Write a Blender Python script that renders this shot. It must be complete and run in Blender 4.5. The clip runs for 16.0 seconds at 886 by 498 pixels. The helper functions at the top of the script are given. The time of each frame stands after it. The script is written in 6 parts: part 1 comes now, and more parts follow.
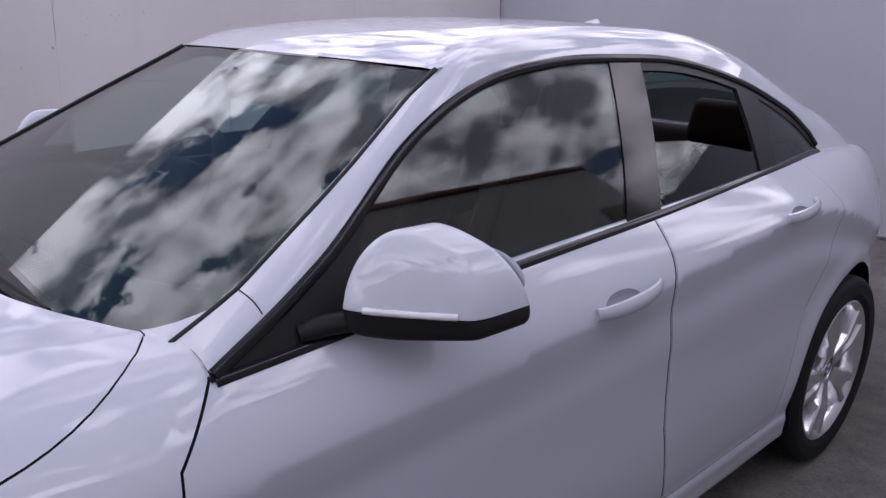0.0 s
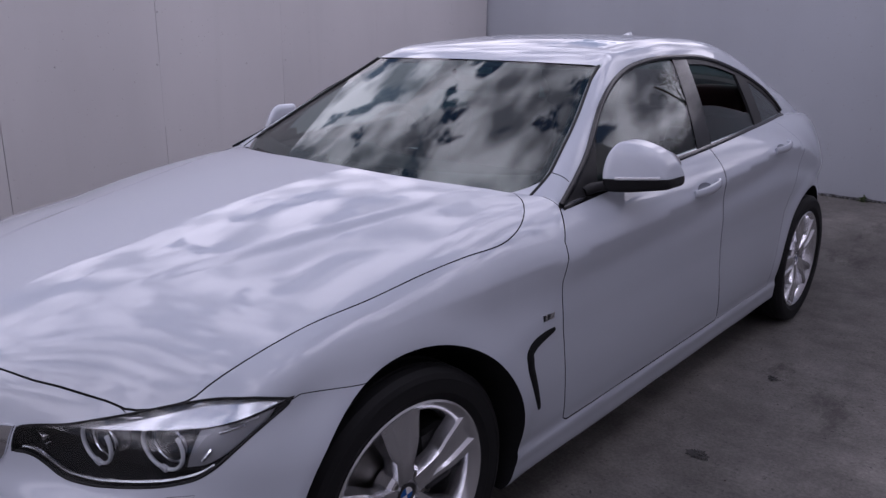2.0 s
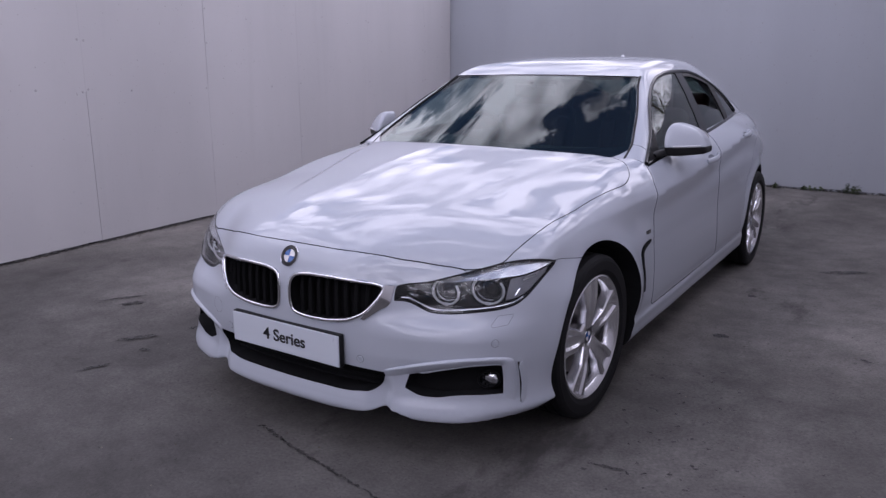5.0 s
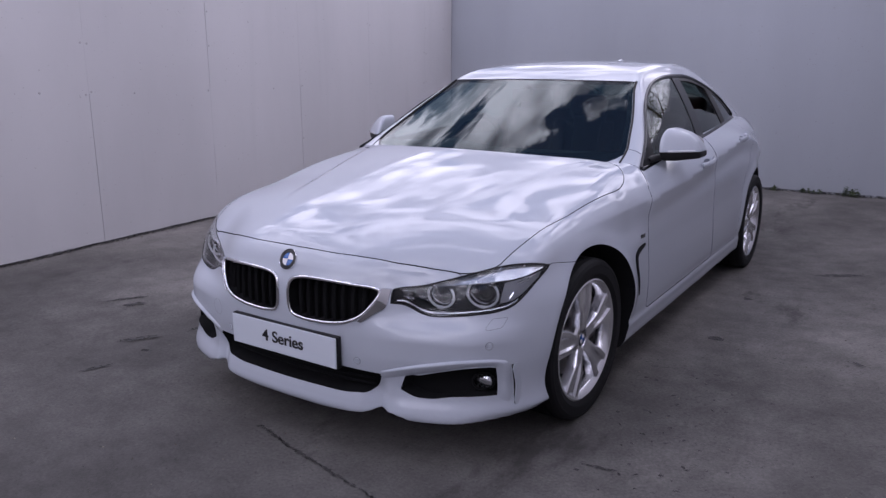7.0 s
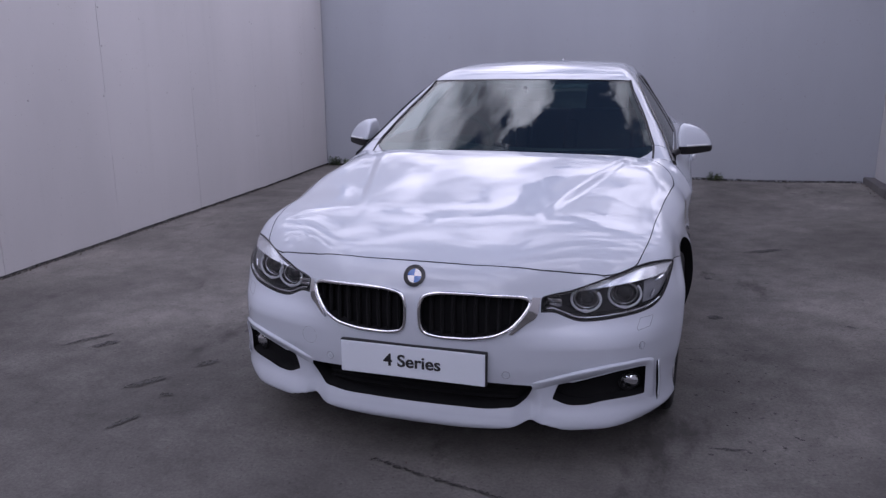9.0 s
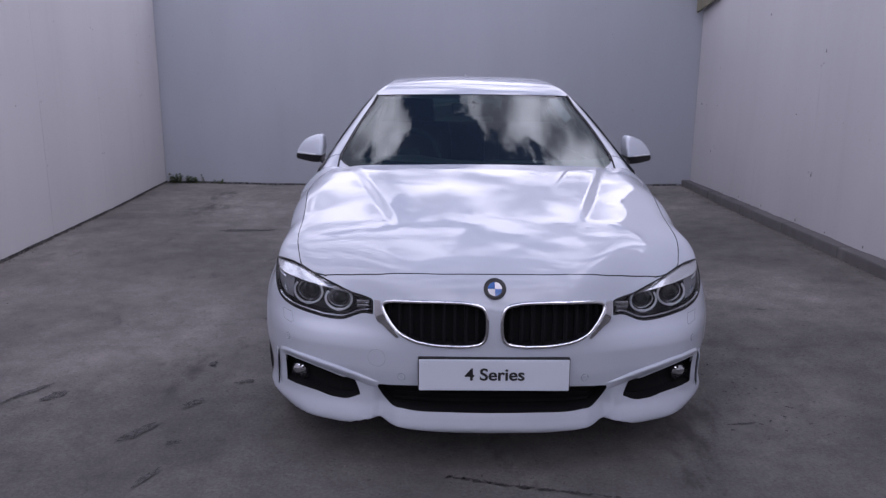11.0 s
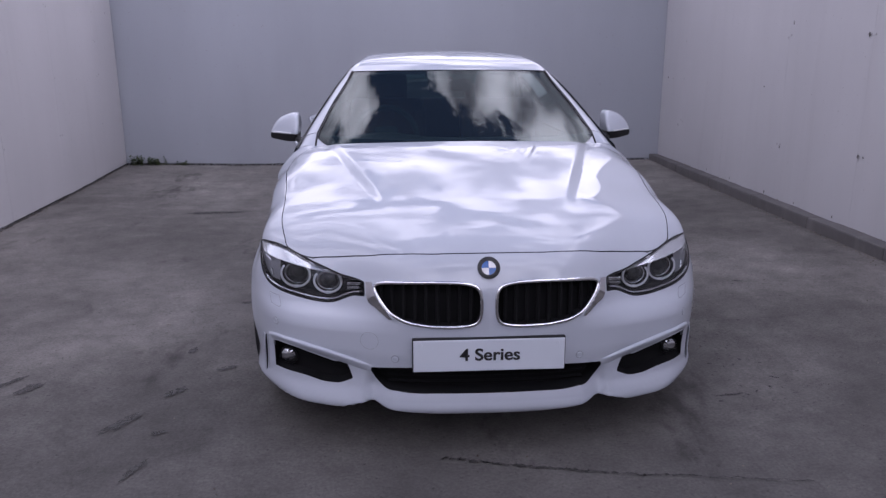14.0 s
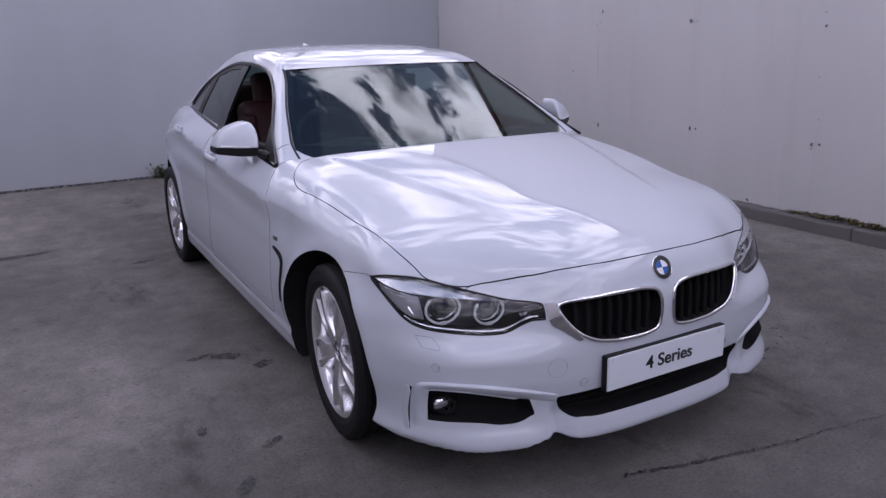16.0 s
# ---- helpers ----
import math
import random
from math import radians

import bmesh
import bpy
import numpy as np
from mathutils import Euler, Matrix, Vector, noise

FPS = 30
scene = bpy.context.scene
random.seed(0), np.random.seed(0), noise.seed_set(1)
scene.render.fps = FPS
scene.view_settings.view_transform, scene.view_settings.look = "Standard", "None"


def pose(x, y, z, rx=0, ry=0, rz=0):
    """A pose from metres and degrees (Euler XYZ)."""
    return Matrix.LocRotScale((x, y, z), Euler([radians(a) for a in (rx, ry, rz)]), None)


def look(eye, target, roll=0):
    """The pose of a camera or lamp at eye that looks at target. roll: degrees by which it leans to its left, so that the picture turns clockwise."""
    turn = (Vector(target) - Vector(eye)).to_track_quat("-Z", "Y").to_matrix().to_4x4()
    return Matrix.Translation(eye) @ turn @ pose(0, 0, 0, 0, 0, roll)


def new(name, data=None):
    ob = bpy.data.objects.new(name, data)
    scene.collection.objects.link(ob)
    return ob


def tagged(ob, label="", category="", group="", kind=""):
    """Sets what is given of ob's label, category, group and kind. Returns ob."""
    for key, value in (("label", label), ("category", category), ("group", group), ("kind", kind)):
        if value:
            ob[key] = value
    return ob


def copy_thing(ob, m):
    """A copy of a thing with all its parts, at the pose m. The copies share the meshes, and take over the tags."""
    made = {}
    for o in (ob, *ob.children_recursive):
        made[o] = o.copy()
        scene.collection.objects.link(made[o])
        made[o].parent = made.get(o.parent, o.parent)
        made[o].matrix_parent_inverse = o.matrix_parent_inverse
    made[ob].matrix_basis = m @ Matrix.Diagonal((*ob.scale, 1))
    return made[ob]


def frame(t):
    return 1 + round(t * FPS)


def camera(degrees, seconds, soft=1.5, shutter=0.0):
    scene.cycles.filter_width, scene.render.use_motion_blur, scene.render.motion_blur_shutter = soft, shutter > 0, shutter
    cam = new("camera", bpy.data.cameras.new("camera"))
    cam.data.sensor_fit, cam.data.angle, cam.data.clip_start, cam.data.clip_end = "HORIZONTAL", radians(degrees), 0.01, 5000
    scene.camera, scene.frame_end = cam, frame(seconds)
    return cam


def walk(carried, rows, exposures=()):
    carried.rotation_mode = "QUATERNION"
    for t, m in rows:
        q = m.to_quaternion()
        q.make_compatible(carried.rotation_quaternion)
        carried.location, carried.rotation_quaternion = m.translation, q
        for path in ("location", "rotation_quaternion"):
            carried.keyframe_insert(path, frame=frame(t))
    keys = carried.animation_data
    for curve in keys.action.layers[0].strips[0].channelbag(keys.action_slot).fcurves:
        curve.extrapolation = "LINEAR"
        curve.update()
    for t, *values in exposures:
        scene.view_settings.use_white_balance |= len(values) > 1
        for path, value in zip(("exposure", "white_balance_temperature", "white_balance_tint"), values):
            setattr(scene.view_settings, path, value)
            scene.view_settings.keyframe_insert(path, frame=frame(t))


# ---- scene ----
EXPOSURES = [(0.0, -0.08, 6300, 26), (1.0, -0.28, 6250, 26), (1.5, -0.48, 6200, 26), (2.0, -0.52, 6150, 26), (2.5, -0.54, 6150, 26), (3.0, -0.48, 6150, 26), (3.5, -0.38, 6150, 25), (4.0, -0.24, 6150, 25), (7.0, -0.20, 6050, 25), (9.0, -0.28, 6000, 25), (12.5, -0.25, 6000, 25), (16.0, -0.18, 6100, 26)]
cam = camera(61.3, 16.0, 1.4)
PATH = [
    (0.0, (1.657, 0.262, 1.372), (-0.427, 2.247, 0.525), 2.31),
    (0.5, (1.778, -0.077, 1.374), (-0.274, 1.938, 0.521), 2.76),
    (1.0, (1.816, -0.477, 1.360), (-0.168, 1.628, 0.564), 2.48),
    (1.5, (1.865, -0.838, 1.390), (-0.049, 1.316, 0.558), 2.16),
    (2.0, (1.934, -1.135, 1.383), (0.037, 1.042, 0.569), 0.70),
    (2.5, (1.909, -1.531, 1.368), (0.063, 0.714, 0.627), 0.29),
    (3.0, (1.876, -1.887, 1.359), (0.116, 0.414, 0.582), 1.04),
    (3.5, (1.885, -2.202, 1.381), (0.206, 0.154, 0.586), 1.58),
    (4.0, (1.869, -2.520, 1.348), (0.264, -0.099, 0.597), -0.07),
    (6.5, (1.899, -2.652, 1.351), (0.315, -0.200, 0.658), 0.15),
    (7.0, (1.913, -2.644, 1.372), (0.315, -0.207, 0.661), 0.07),
    (7.5, (1.843, -2.661, 1.354), (0.258, -0.213, 0.651), 0.57),
    (8.0, (1.582, -2.831, 1.334), (0.211, -0.251, 0.652), 1.08),
    (8.5, (1.276, -2.946, 1.357), (0.053, -0.295, 0.664), -0.21),
    (9.0, (0.813, -3.051, 1.383), (-0.049, -0.268, 0.667), -0.37),
    (11.5, (-0.226, -3.224, 1.399), (-0.155, -0.301, 0.727), 0.42),
    (12.0, (-0.221, -3.218, 1.396), (-0.130, -0.300, 0.707), 0.41),
    (12.5, (-0.206, -3.215, 1.393), (-0.115, -0.301, 0.683), 0.20),
    (13.0, (-0.217, -3.201, 1.396), (-0.104, -0.294, 0.664), -0.64),
    (13.5, (-0.212, -3.197, 1.400), (-0.087, -0.295, 0.651), -0.79),
    (14.0, (-0.294, -3.170, 1.394), (-0.127, -0.272, 0.635), -0.18),
    (14.5, (-0.633, -3.132, 1.403), (-0.215, -0.257, 0.652), 0.00),
    (15.0, (-0.997, -2.947, 1.368), (-0.259, -0.137, 0.620), -0.50),
    (15.5, (-1.374, -2.689, 1.382), (-0.270, -0.010, 0.604), -0.71),
    (16.0, (-1.733, -2.427, 1.416), (-0.333, 0.101, 0.610), -1.59),
]
walk(cam, [(t, look(eye, target, roll)) for t, eye, target, roll in PATH], EXPOSURES)

# ---- light ----
world = bpy.data.worlds.new("world")
scene.world = world
world.use_nodes = True


def sky_nodes():
    nt = world.node_tree
    nt.nodes.clear()
    N = nt.nodes.new
    L = nt.links.new
    out, bg = N("ShaderNodeOutputWorld"), N("ShaderNodeBackground")
    sky = N("ShaderNodeTexSky")
    sky.sky_type, sky.sun_disc = "NISHITA", False
    sky.sun_elevation, sky.sun_rotation = radians(SUN_UP), radians(SUN_ROUND)
    sky.air_density, sky.dust_density, sky.ozone_density = 1.0, 0.7, 1.2
    co = N("ShaderNodeTexCoord")
    big = N("ShaderNodeTexNoise"); big.inputs["Scale"].default_value = 4.0; big.inputs["Detail"].default_value = 13.0
    big.inputs["Roughness"].default_value = 0.62; big.inputs["Distortion"].default_value = 0.3
    off = N("ShaderNodeMapping"); off.inputs["Location"].default_value = CLOUD_SHIFT; off.inputs["Scale"].default_value = (1.0, 1.25, 1.6)
    L(co.outputs["Generated"], off.inputs[0]); L(off.outputs[0], big.inputs["Vector"])
    cover = N("ShaderNodeValToRGB")
    cover.color_ramp.elements[0].position, cover.color_ramp.elements[1].position = 0.466, 0.506
    # fair-weather clouds: banked up low down, open blue overhead
    rise, lift = N("ShaderNodeSeparateXYZ"), N("ShaderNodeMapRange")
    L(co.outputs["Generated"], rise.inputs[0])
    lift.inputs["From Min"].default_value, lift.inputs["From Max"].default_value, lift.inputs["To Min"].default_value, lift.inputs["To Max"].default_value = 0.80, 0.94, 0.045, -0.085
    L(rise.outputs["Z"], lift.inputs["Value"])
    bank = N("ShaderNodeMath")
    L(big.outputs[0], bank.inputs[0]); L(lift.outputs["Result"], bank.inputs[1])
    L(bank.outputs[0], cover.inputs[0])
    shade = N("ShaderNodeTexNoise"); shade.inputs["Scale"].default_value = 7.5; shade.inputs["Detail"].default_value = 10.0
    L(off.outputs[0], shade.inputs["Vector"])
    tone = N("ShaderNodeValToRGB")
    tone.color_ramp.elements[0].position, tone.color_ramp.elements[0].color = 0.40, (5.0, 5.2, 6.0, 1)
    tone.color_ramp.elements[1].position, tone.color_ramp.elements[1].color = 0.59, (30.0, 30.0, 31.6, 1)
    L(shade.outputs[0], tone.inputs[0])
    # clouds are brighter towards the veiled sun
    up, rnd = radians(SUN_UP), radians(SUN_ROUND)
    dot = N("ShaderNodeVectorMath"); dot.operation = "DOT_PRODUCT"
    dot.inputs[1].default_value = (math.sin(rnd) * math.cos(up), math.cos(rnd) * math.cos(up), math.sin(up))
    L(co.outputs["Generated"], dot.inputs[0])
    glow = N("ShaderNodeMapRange")
    glow.interpolation_type = "SMOOTHSTEP"
    glow.inputs["From Min"].default_value, glow.inputs["From Max"].default_value, glow.inputs["To Min"].default_value, glow.inputs["To Max"].default_value = -0.1, 1.0, 0.85, 1.3
    L(dot.outputs["Value"], glow.inputs["Value"])
    lit = N("ShaderNodeMix"); lit.data_type, lit.blend_type = "RGBA", "MULTIPLY"
    lit.inputs["Factor"].default_value = 1.0
    L(tone.outputs[0], lit.inputs["A"]); L(glow.outputs["Result"], lit.inputs["B"])
    mix = N("ShaderNodeMix"); mix.data_type = "RGBA"
    L(cover.outputs[0], mix.inputs["Factor"]); L(sky.outputs[0], mix.inputs["A"]); L(lit.outputs["Result"], mix.inputs["B"])
    L(mix.outputs["Result"], bg.inputs[0])
    bg.inputs[1].default_value = SKY_STRENGTH
    L(bg.outputs[0], out.inputs[0])


SUN_UP, SUN_ROUND, SKY_STRENGTH, CLOUD_SHIFT = 48.0, 100.0, 0.11, (3.32, -3.7, -3.07)
sky_nodes()
sun = new("sun", bpy.data.lights.new("sun", "SUN"))
sun.data.energy, sun.data.angle, sun.data.color = 0.20, radians(90), (1.0, 0.96, 0.92)
sun.matrix_world = look((0, 0, 10), (-6.6, 1.2, 3.6))
scene.view_settings.exposure = 0.0

# ---- materials ----
def shader(name, base, rough=0.5, metal=0.0, coat=0.0, coat_rough=0.03, spec=0.5):
    m = bpy.data.materials.new(name)
    m.use_nodes = True
    b = m.node_tree.nodes["Principled BSDF"]
    b.inputs["Base Color"].default_value = (*base, 1)
    b.inputs["Roughness"].default_value, b.inputs["Metallic"].default_value = rough, metal
    b.inputs["Coat Weight"].default_value, b.inputs["Coat Roughness"].default_value = coat, coat_rough
    b.inputs["Specular IOR Level"].default_value = spec
    return m


def tex(m, kind, scale, detail=4.0, stretch=(1, 1, 1), rough=0.55):
    """A noise or voronoi texture in object space."""
    nt = m.node_tree
    co, mp = nt.nodes.new("ShaderNodeTexCoord"), nt.nodes.new("ShaderNodeMapping")
    mp.inputs["Scale"].default_value = stretch
    nt.links.new(co.outputs["Object"], mp.inputs[0])
    t = nt.nodes.new("ShaderNodeTexNoise" if kind == "noise" else "ShaderNodeTexVoronoi")
    t.inputs["Scale"].default_value = scale
    if kind == "noise":
        t.inputs["Detail"].default_value, t.inputs["Roughness"].default_value = detail, rough
    nt.links.new(mp.outputs[0], t.inputs["Vector"])
    return t.outputs[0]


def ramp(m, fac, stops):
    r = m.node_tree.nodes.new("ShaderNodeValToRGB")
    e = r.color_ramp.elements
    while len(e) < len(stops):
        e.new(0.5)
    for k, (p, c) in enumerate(stops):
        e[k].position, e[k].color = p, (c, c, c, 1) if isinstance(c, float) else (*c, 1)
    m.node_tree.links.new(fac, r.inputs[0])
    return r.outputs[0]


def blend(m, fac, a, b, mode="MIX"):
    n = m.node_tree.nodes.new("ShaderNodeMix")
    n.data_type, n.blend_type = "RGBA", mode
    for slot, v in (("Factor", fac), ("A", a), ("B", b)):
        if isinstance(v, (int, float)):
            n.inputs[slot].default_value = v
        elif isinstance(v, tuple):
            n.inputs[slot].default_value = (*v, 1)
        else:
            m.node_tree.links.new(v, n.inputs[slot])
    return n.outputs["Result"]


def plug(m, slot, socket):
    m.node_tree.links.new(socket, m.node_tree.nodes["Principled BSDF"].inputs[slot])


def bump(m, height, strength, dist):
    n = m.node_tree.nodes.new("ShaderNodeBump")
    n.inputs["Strength"].default_value, n.inputs["Distance"].default_value = strength, dist
    m.node_tree.links.new(height, n.inputs["Height"])
    plug(m, "Normal", n.outputs[0])


def clear_glass(name, tint, rough=0.0, f0=0.045):
    m = bpy.data.materials.new(name)
    m.use_nodes = True
    nt = m.node_tree
    nt.nodes.clear()
    out, mixs = nt.nodes.new("ShaderNodeOutputMaterial"), nt.nodes.new("ShaderNodeMixShader")
    tr, gl, lw = nt.nodes.new("ShaderNodeBsdfTransparent"), nt.nodes.new("ShaderNodeBsdfGlossy"), nt.nodes.new("ShaderNodeLayerWeight")
    tr.inputs[0].default_value, gl.inputs["Roughness"].default_value = (*tint, 1), rough
    lw.inputs["Blend"].default_value = 0.5
    power, scale = nt.nodes.new("ShaderNodeMath"), nt.nodes.new("ShaderNodeMath")
    power.operation, power.inputs[1].default_value = "POWER", 5.0
    scale.operation, scale.inputs[1].default_value, scale.inputs[2].default_value = "MULTIPLY_ADD", 0.95, f0
    nt.links.new(lw.outputs["Facing"], power.inputs[0])
    nt.links.new(power.outputs[0], scale.inputs[0])
    nt.links.new(scale.outputs[0], mixs.inputs[0])
    nt.links.new(tr.outputs[0], mixs.inputs[1])
    nt.links.new(gl.outputs[0], mixs.inputs[2])
    nt.links.new(mixs.outputs[0], out.inputs[0])
    return m


PAINT = shader("white_paint", (0.482, 0.512, 0.570), 0.5, 0.0, 1.0, 0.004, 0.1)
PAINT.node_tree.nodes["Principled BSDF"].inputs["Coat IOR"].default_value = 1.52
GAP = shader("panel_gap", (0.009, 0.009, 0.010), 0.9, spec=0.2)
SEAM = shader("fine_seam", (0.16, 0.165, 0.18), 0.6)
BLACK = shader("black_plastic", (0.012, 0.012, 0.013), 0.45, spec=0.18)
bump(BLACK, tex(BLACK, "noise", 900), 0.15, 0.0005)
GLOSS = shader("gloss_black", (0.008, 0.008, 0.009), 0.12, 0.0, 0.0, spec=0.28)
CHROME = shader("chrome", (0.78, 0.78, 0.80), 0.10, 1.0)
SATIN = shader("satin_metal", (0.56, 0.56, 0.58), 0.25, 1.0)
ALLOY = shader("silver_alloy", (0.76, 0.76, 0.79), 0.22, 0.90, 0.6)
RUBBER = shader("tyre_rubber", (0.009, 0.009, 0.010), 0.7, spec=0.25)
STEEL = shader("disc_steel", (0.30, 0.29, 0.28), 0.4, 1.0)
SCREEN = clear_glass("windscreen_glass", (0.58, 0.68, 0.66), f0=0.075)
WINDOW = clear_glass("window_glass", (0.60, 0.68, 0.66))
PRIVACY = clear_glass("rear_glass", (0.45, 0.55, 0.54))
LENS = clear_glass("lamp_lens", (0.93, 0.94, 0.95), f0=0.032)
MIRROR = shader("mirror_glass", (0.85, 0.87, 0.88), 0.02, 1.0)
LEATHER = shader("red_leather", (0.042, 0.007, 0.009), 0.5)
bump(LEATHER, tex(LEATHER, "noise", 260), 0.3, 0.001)
TRIM = shader("dark_interior", (0.016, 0.016, 0.018), 0.6)
LINER = shader("roof_lining", (0.20, 0.19, 0.19), 0.9)
PLATE = shader("plate_white", (0.65, 0.69, 0.75), 0.35, 0.0, 0.3)
INK = shader("dark_ink", (0.014, 0.014, 0.016), 0.4)
BLUE = shader("badge_blue", (0.012, 0.10, 0.36), 0.25, 0.0, 1.0)
WHITE = shader("badge_white", (0.75, 0.75, 0.77), 0.3, 0.0, 1.0)
REDLENS = shader("red_lens", (0.30, 0.012, 0.012), 0.12, 0.0, 1.0)
LAMPGREY = shader("lamp_housing", (0.014, 0.014, 0.015), 0.45)
RING = shader("clear_ring", (0.68, 0.69, 0.72), 0.22, 0.0, 0.8)
SMOKED = shader("smoked_reflector", (0.014, 0.014, 0.016), 0.5, 0.0, spec=0.15)
BROW_SILVER = shader("brow_silver", (0.88, 0.88, 0.90), 0.20, 0.75)
SIDE_SILVER = shader("side_silver", (0.30, 0.30, 0.32), 0.28, 0.7)


def ground_material():
    m = shader("worn_asphalt", (0.06, 0.06, 0.06), 0.85, spec=0.3)
    cloud = tex(m, "noise", 0.55, 8, rough=0.62)
    base = ramp(m, cloud, [(0.30, (0.066, 0.062, 0.058)), (0.50, (0.122, 0.115, 0.108)), (0.70, (0.190, 0.180, 0.168))])
    grit = tex(m, "noise", 85, 3, rough=0.7)
    base = blend(m, 0.55, base, ramp(m, grit, [(0.32, 0.35), (0.68, 0.75)]), "OVERLAY")
    spot = ramp(m, tex(m, "noise", 1.7, 9, (1, 0.45, 1), 0.72), [(0.58, 0.0), (0.66, 0.8)])
    base = blend(m, spot, base, (0.050, 0.046, 0.044))
    pale = ramp(m, tex(m, "noise", 0.9, 7, (0.5, 1, 1), 0.68), [(0.56, 0.0), (0.74, 0.6)])
    base = blend(m, pale, base, (0.185, 0.175, 0.165))
    mott = ramp(m, tex(m, "noise", 5.5, 8, rough=0.7), [(0.34, 0.30), (0.66, 0.70)])
    base = blend(m, 0.55, base, mott, "OVERLAY")
    # dimmer light towards the yard's mouth put into the colour, with a wandering edge
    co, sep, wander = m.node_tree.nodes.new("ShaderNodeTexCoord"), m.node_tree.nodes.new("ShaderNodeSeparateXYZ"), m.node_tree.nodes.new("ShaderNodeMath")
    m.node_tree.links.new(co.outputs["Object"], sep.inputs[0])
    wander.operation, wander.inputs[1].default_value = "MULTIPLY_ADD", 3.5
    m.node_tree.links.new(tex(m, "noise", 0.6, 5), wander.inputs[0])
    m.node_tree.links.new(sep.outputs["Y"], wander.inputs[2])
    light_falloff = m.node_tree.nodes.new("ShaderNodeMapRange")
    light_falloff.interpolation_type = "SMOOTHSTEP"
    light_falloff.inputs["From Min"].default_value, light_falloff.inputs["From Max"].default_value = 0.3, 3.4
    m.node_tree.links.new(wander.outputs[0], light_falloff.inputs["Value"])
    base = blend(m, light_falloff.outputs["Result"], blend(m, 1.0, base, (0.78, 0.78, 0.79), "MULTIPLY"), blend(m, 1.0, base, (1.28, 1.27, 1.25), "MULTIPLY"))
    # a damp, darker sweep along the car's left flank
    damp = ramp(m, tex(m, "noise", 0.42, 6, (1, 0.6, 1), 0.6), [(0.44, 0.0), (0.60, 0.36)])
    base = blend(m, damp, base, (0.060, 0.056, 0.054))
    pit = ramp(m, tex(m, "noise", 42, 6, rough=0.75), [(0.60, 0.0), (0.68, 0.85)])
    base = blend(m, pit, base, (0.040, 0.038, 0.037))
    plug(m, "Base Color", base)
    bump(m, grit, 0.45, 0.004)
    return m


def wall_material(name, tone, streak=0.10):
    m = shader(name, tone, 0.6)
    wash = ramp(m, tex(m, "noise", 0.8, 5, (1, 1, 0.35)), [(0.3, 0.42), (0.7, 0.56)])
    c = blend(m, 0.5, tone, wash, "OVERLAY")
    drip = ramp(m, tex(m, "noise", 5.0, 5, (1, 1, 0.07), 0.6), [(0.56, 0.0), (0.78, streak)])
    c = blend(m, drip, c, (0.22, 0.21, 0.20))
    speck = ramp(m, tex(m, "noise", 42.0, 2), [(0.70, 0.0), (0.76, 0.5)])
    c = blend(m, speck, c, (0.24, 0.22, 0.21))
    plug(m, "Base Color", c)
    bump(m, tex(m, "noise", 2.2, 3), 0.12, 0.02)
    return m


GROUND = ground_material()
WALL = wall_material("painted_board", (0.435, 0.424, 0.432))
WALL_EAST = wall_material("painted_east_board", (0.485, 0.475, 0.485))
BACK = wall_material("painted_back_wall", (0.345, 0.362, 0.396), 0.06)
SCREW_PAINT = wall_material("painted_over_screw", (0.36, 0.35, 0.35), 0.5)
KERB = wall_material("dirty_concrete", (0.115, 0.107, 0.105), 0.5)

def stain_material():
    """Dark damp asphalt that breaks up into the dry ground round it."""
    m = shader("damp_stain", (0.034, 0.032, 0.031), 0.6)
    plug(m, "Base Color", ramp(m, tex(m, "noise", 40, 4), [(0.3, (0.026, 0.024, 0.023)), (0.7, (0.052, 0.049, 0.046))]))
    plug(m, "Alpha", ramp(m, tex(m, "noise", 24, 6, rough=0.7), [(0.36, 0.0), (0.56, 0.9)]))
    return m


STAIN = stain_material()
LEAF = shader("weed_leaf", (0.055, 0.085, 0.03), 0.6)
plug(LEAF, "Base Color", ramp(LEAF, tex(LEAF, "noise", 6, 2), [(0.3, (0.03, 0.06, 0.018)), (0.7, (0.09, 0.11, 0.045))]))
BARK = shader("bark", (0.09, 0.07, 0.055), 0.9)
bump(BARK, tex(BARK, "noise", 14, 5, (1, 1, 0.2)), 0.6, 0.02)
LITTER = shader("grit", (0.10, 0.085, 0.07), 0.9)
plug(LITTER, "Base Color", ramp(LITTER, tex(LITTER, "noise", 25, 2), [(0.3, (0.05, 0.04, 0.032)), (0.7, (0.24, 0.21, 0.18))]))
UNSEEN_WALL = wall_material("unseen_wall_grey", (0.30, 0.29, 0.28), 0.2)
MOSS = shader("dry_moss", (0.16, 0.13, 0.07), 0.9)
plug(MOSS, "Base Color", ramp(MOSS, tex(MOSS, "noise", 9, 4), [(0.3, (0.07, 0.075, 0.03)), (0.55, (0.17, 0.14, 0.075)), (0.75, (0.26, 0.21, 0.13))]))
COPING = wall_material("red_coping", (0.16, 0.045, 0.04), 0.3)
OLD_TIMBER = wall_material("old_timber", (0.17, 0.16, 0.11), 0.6)

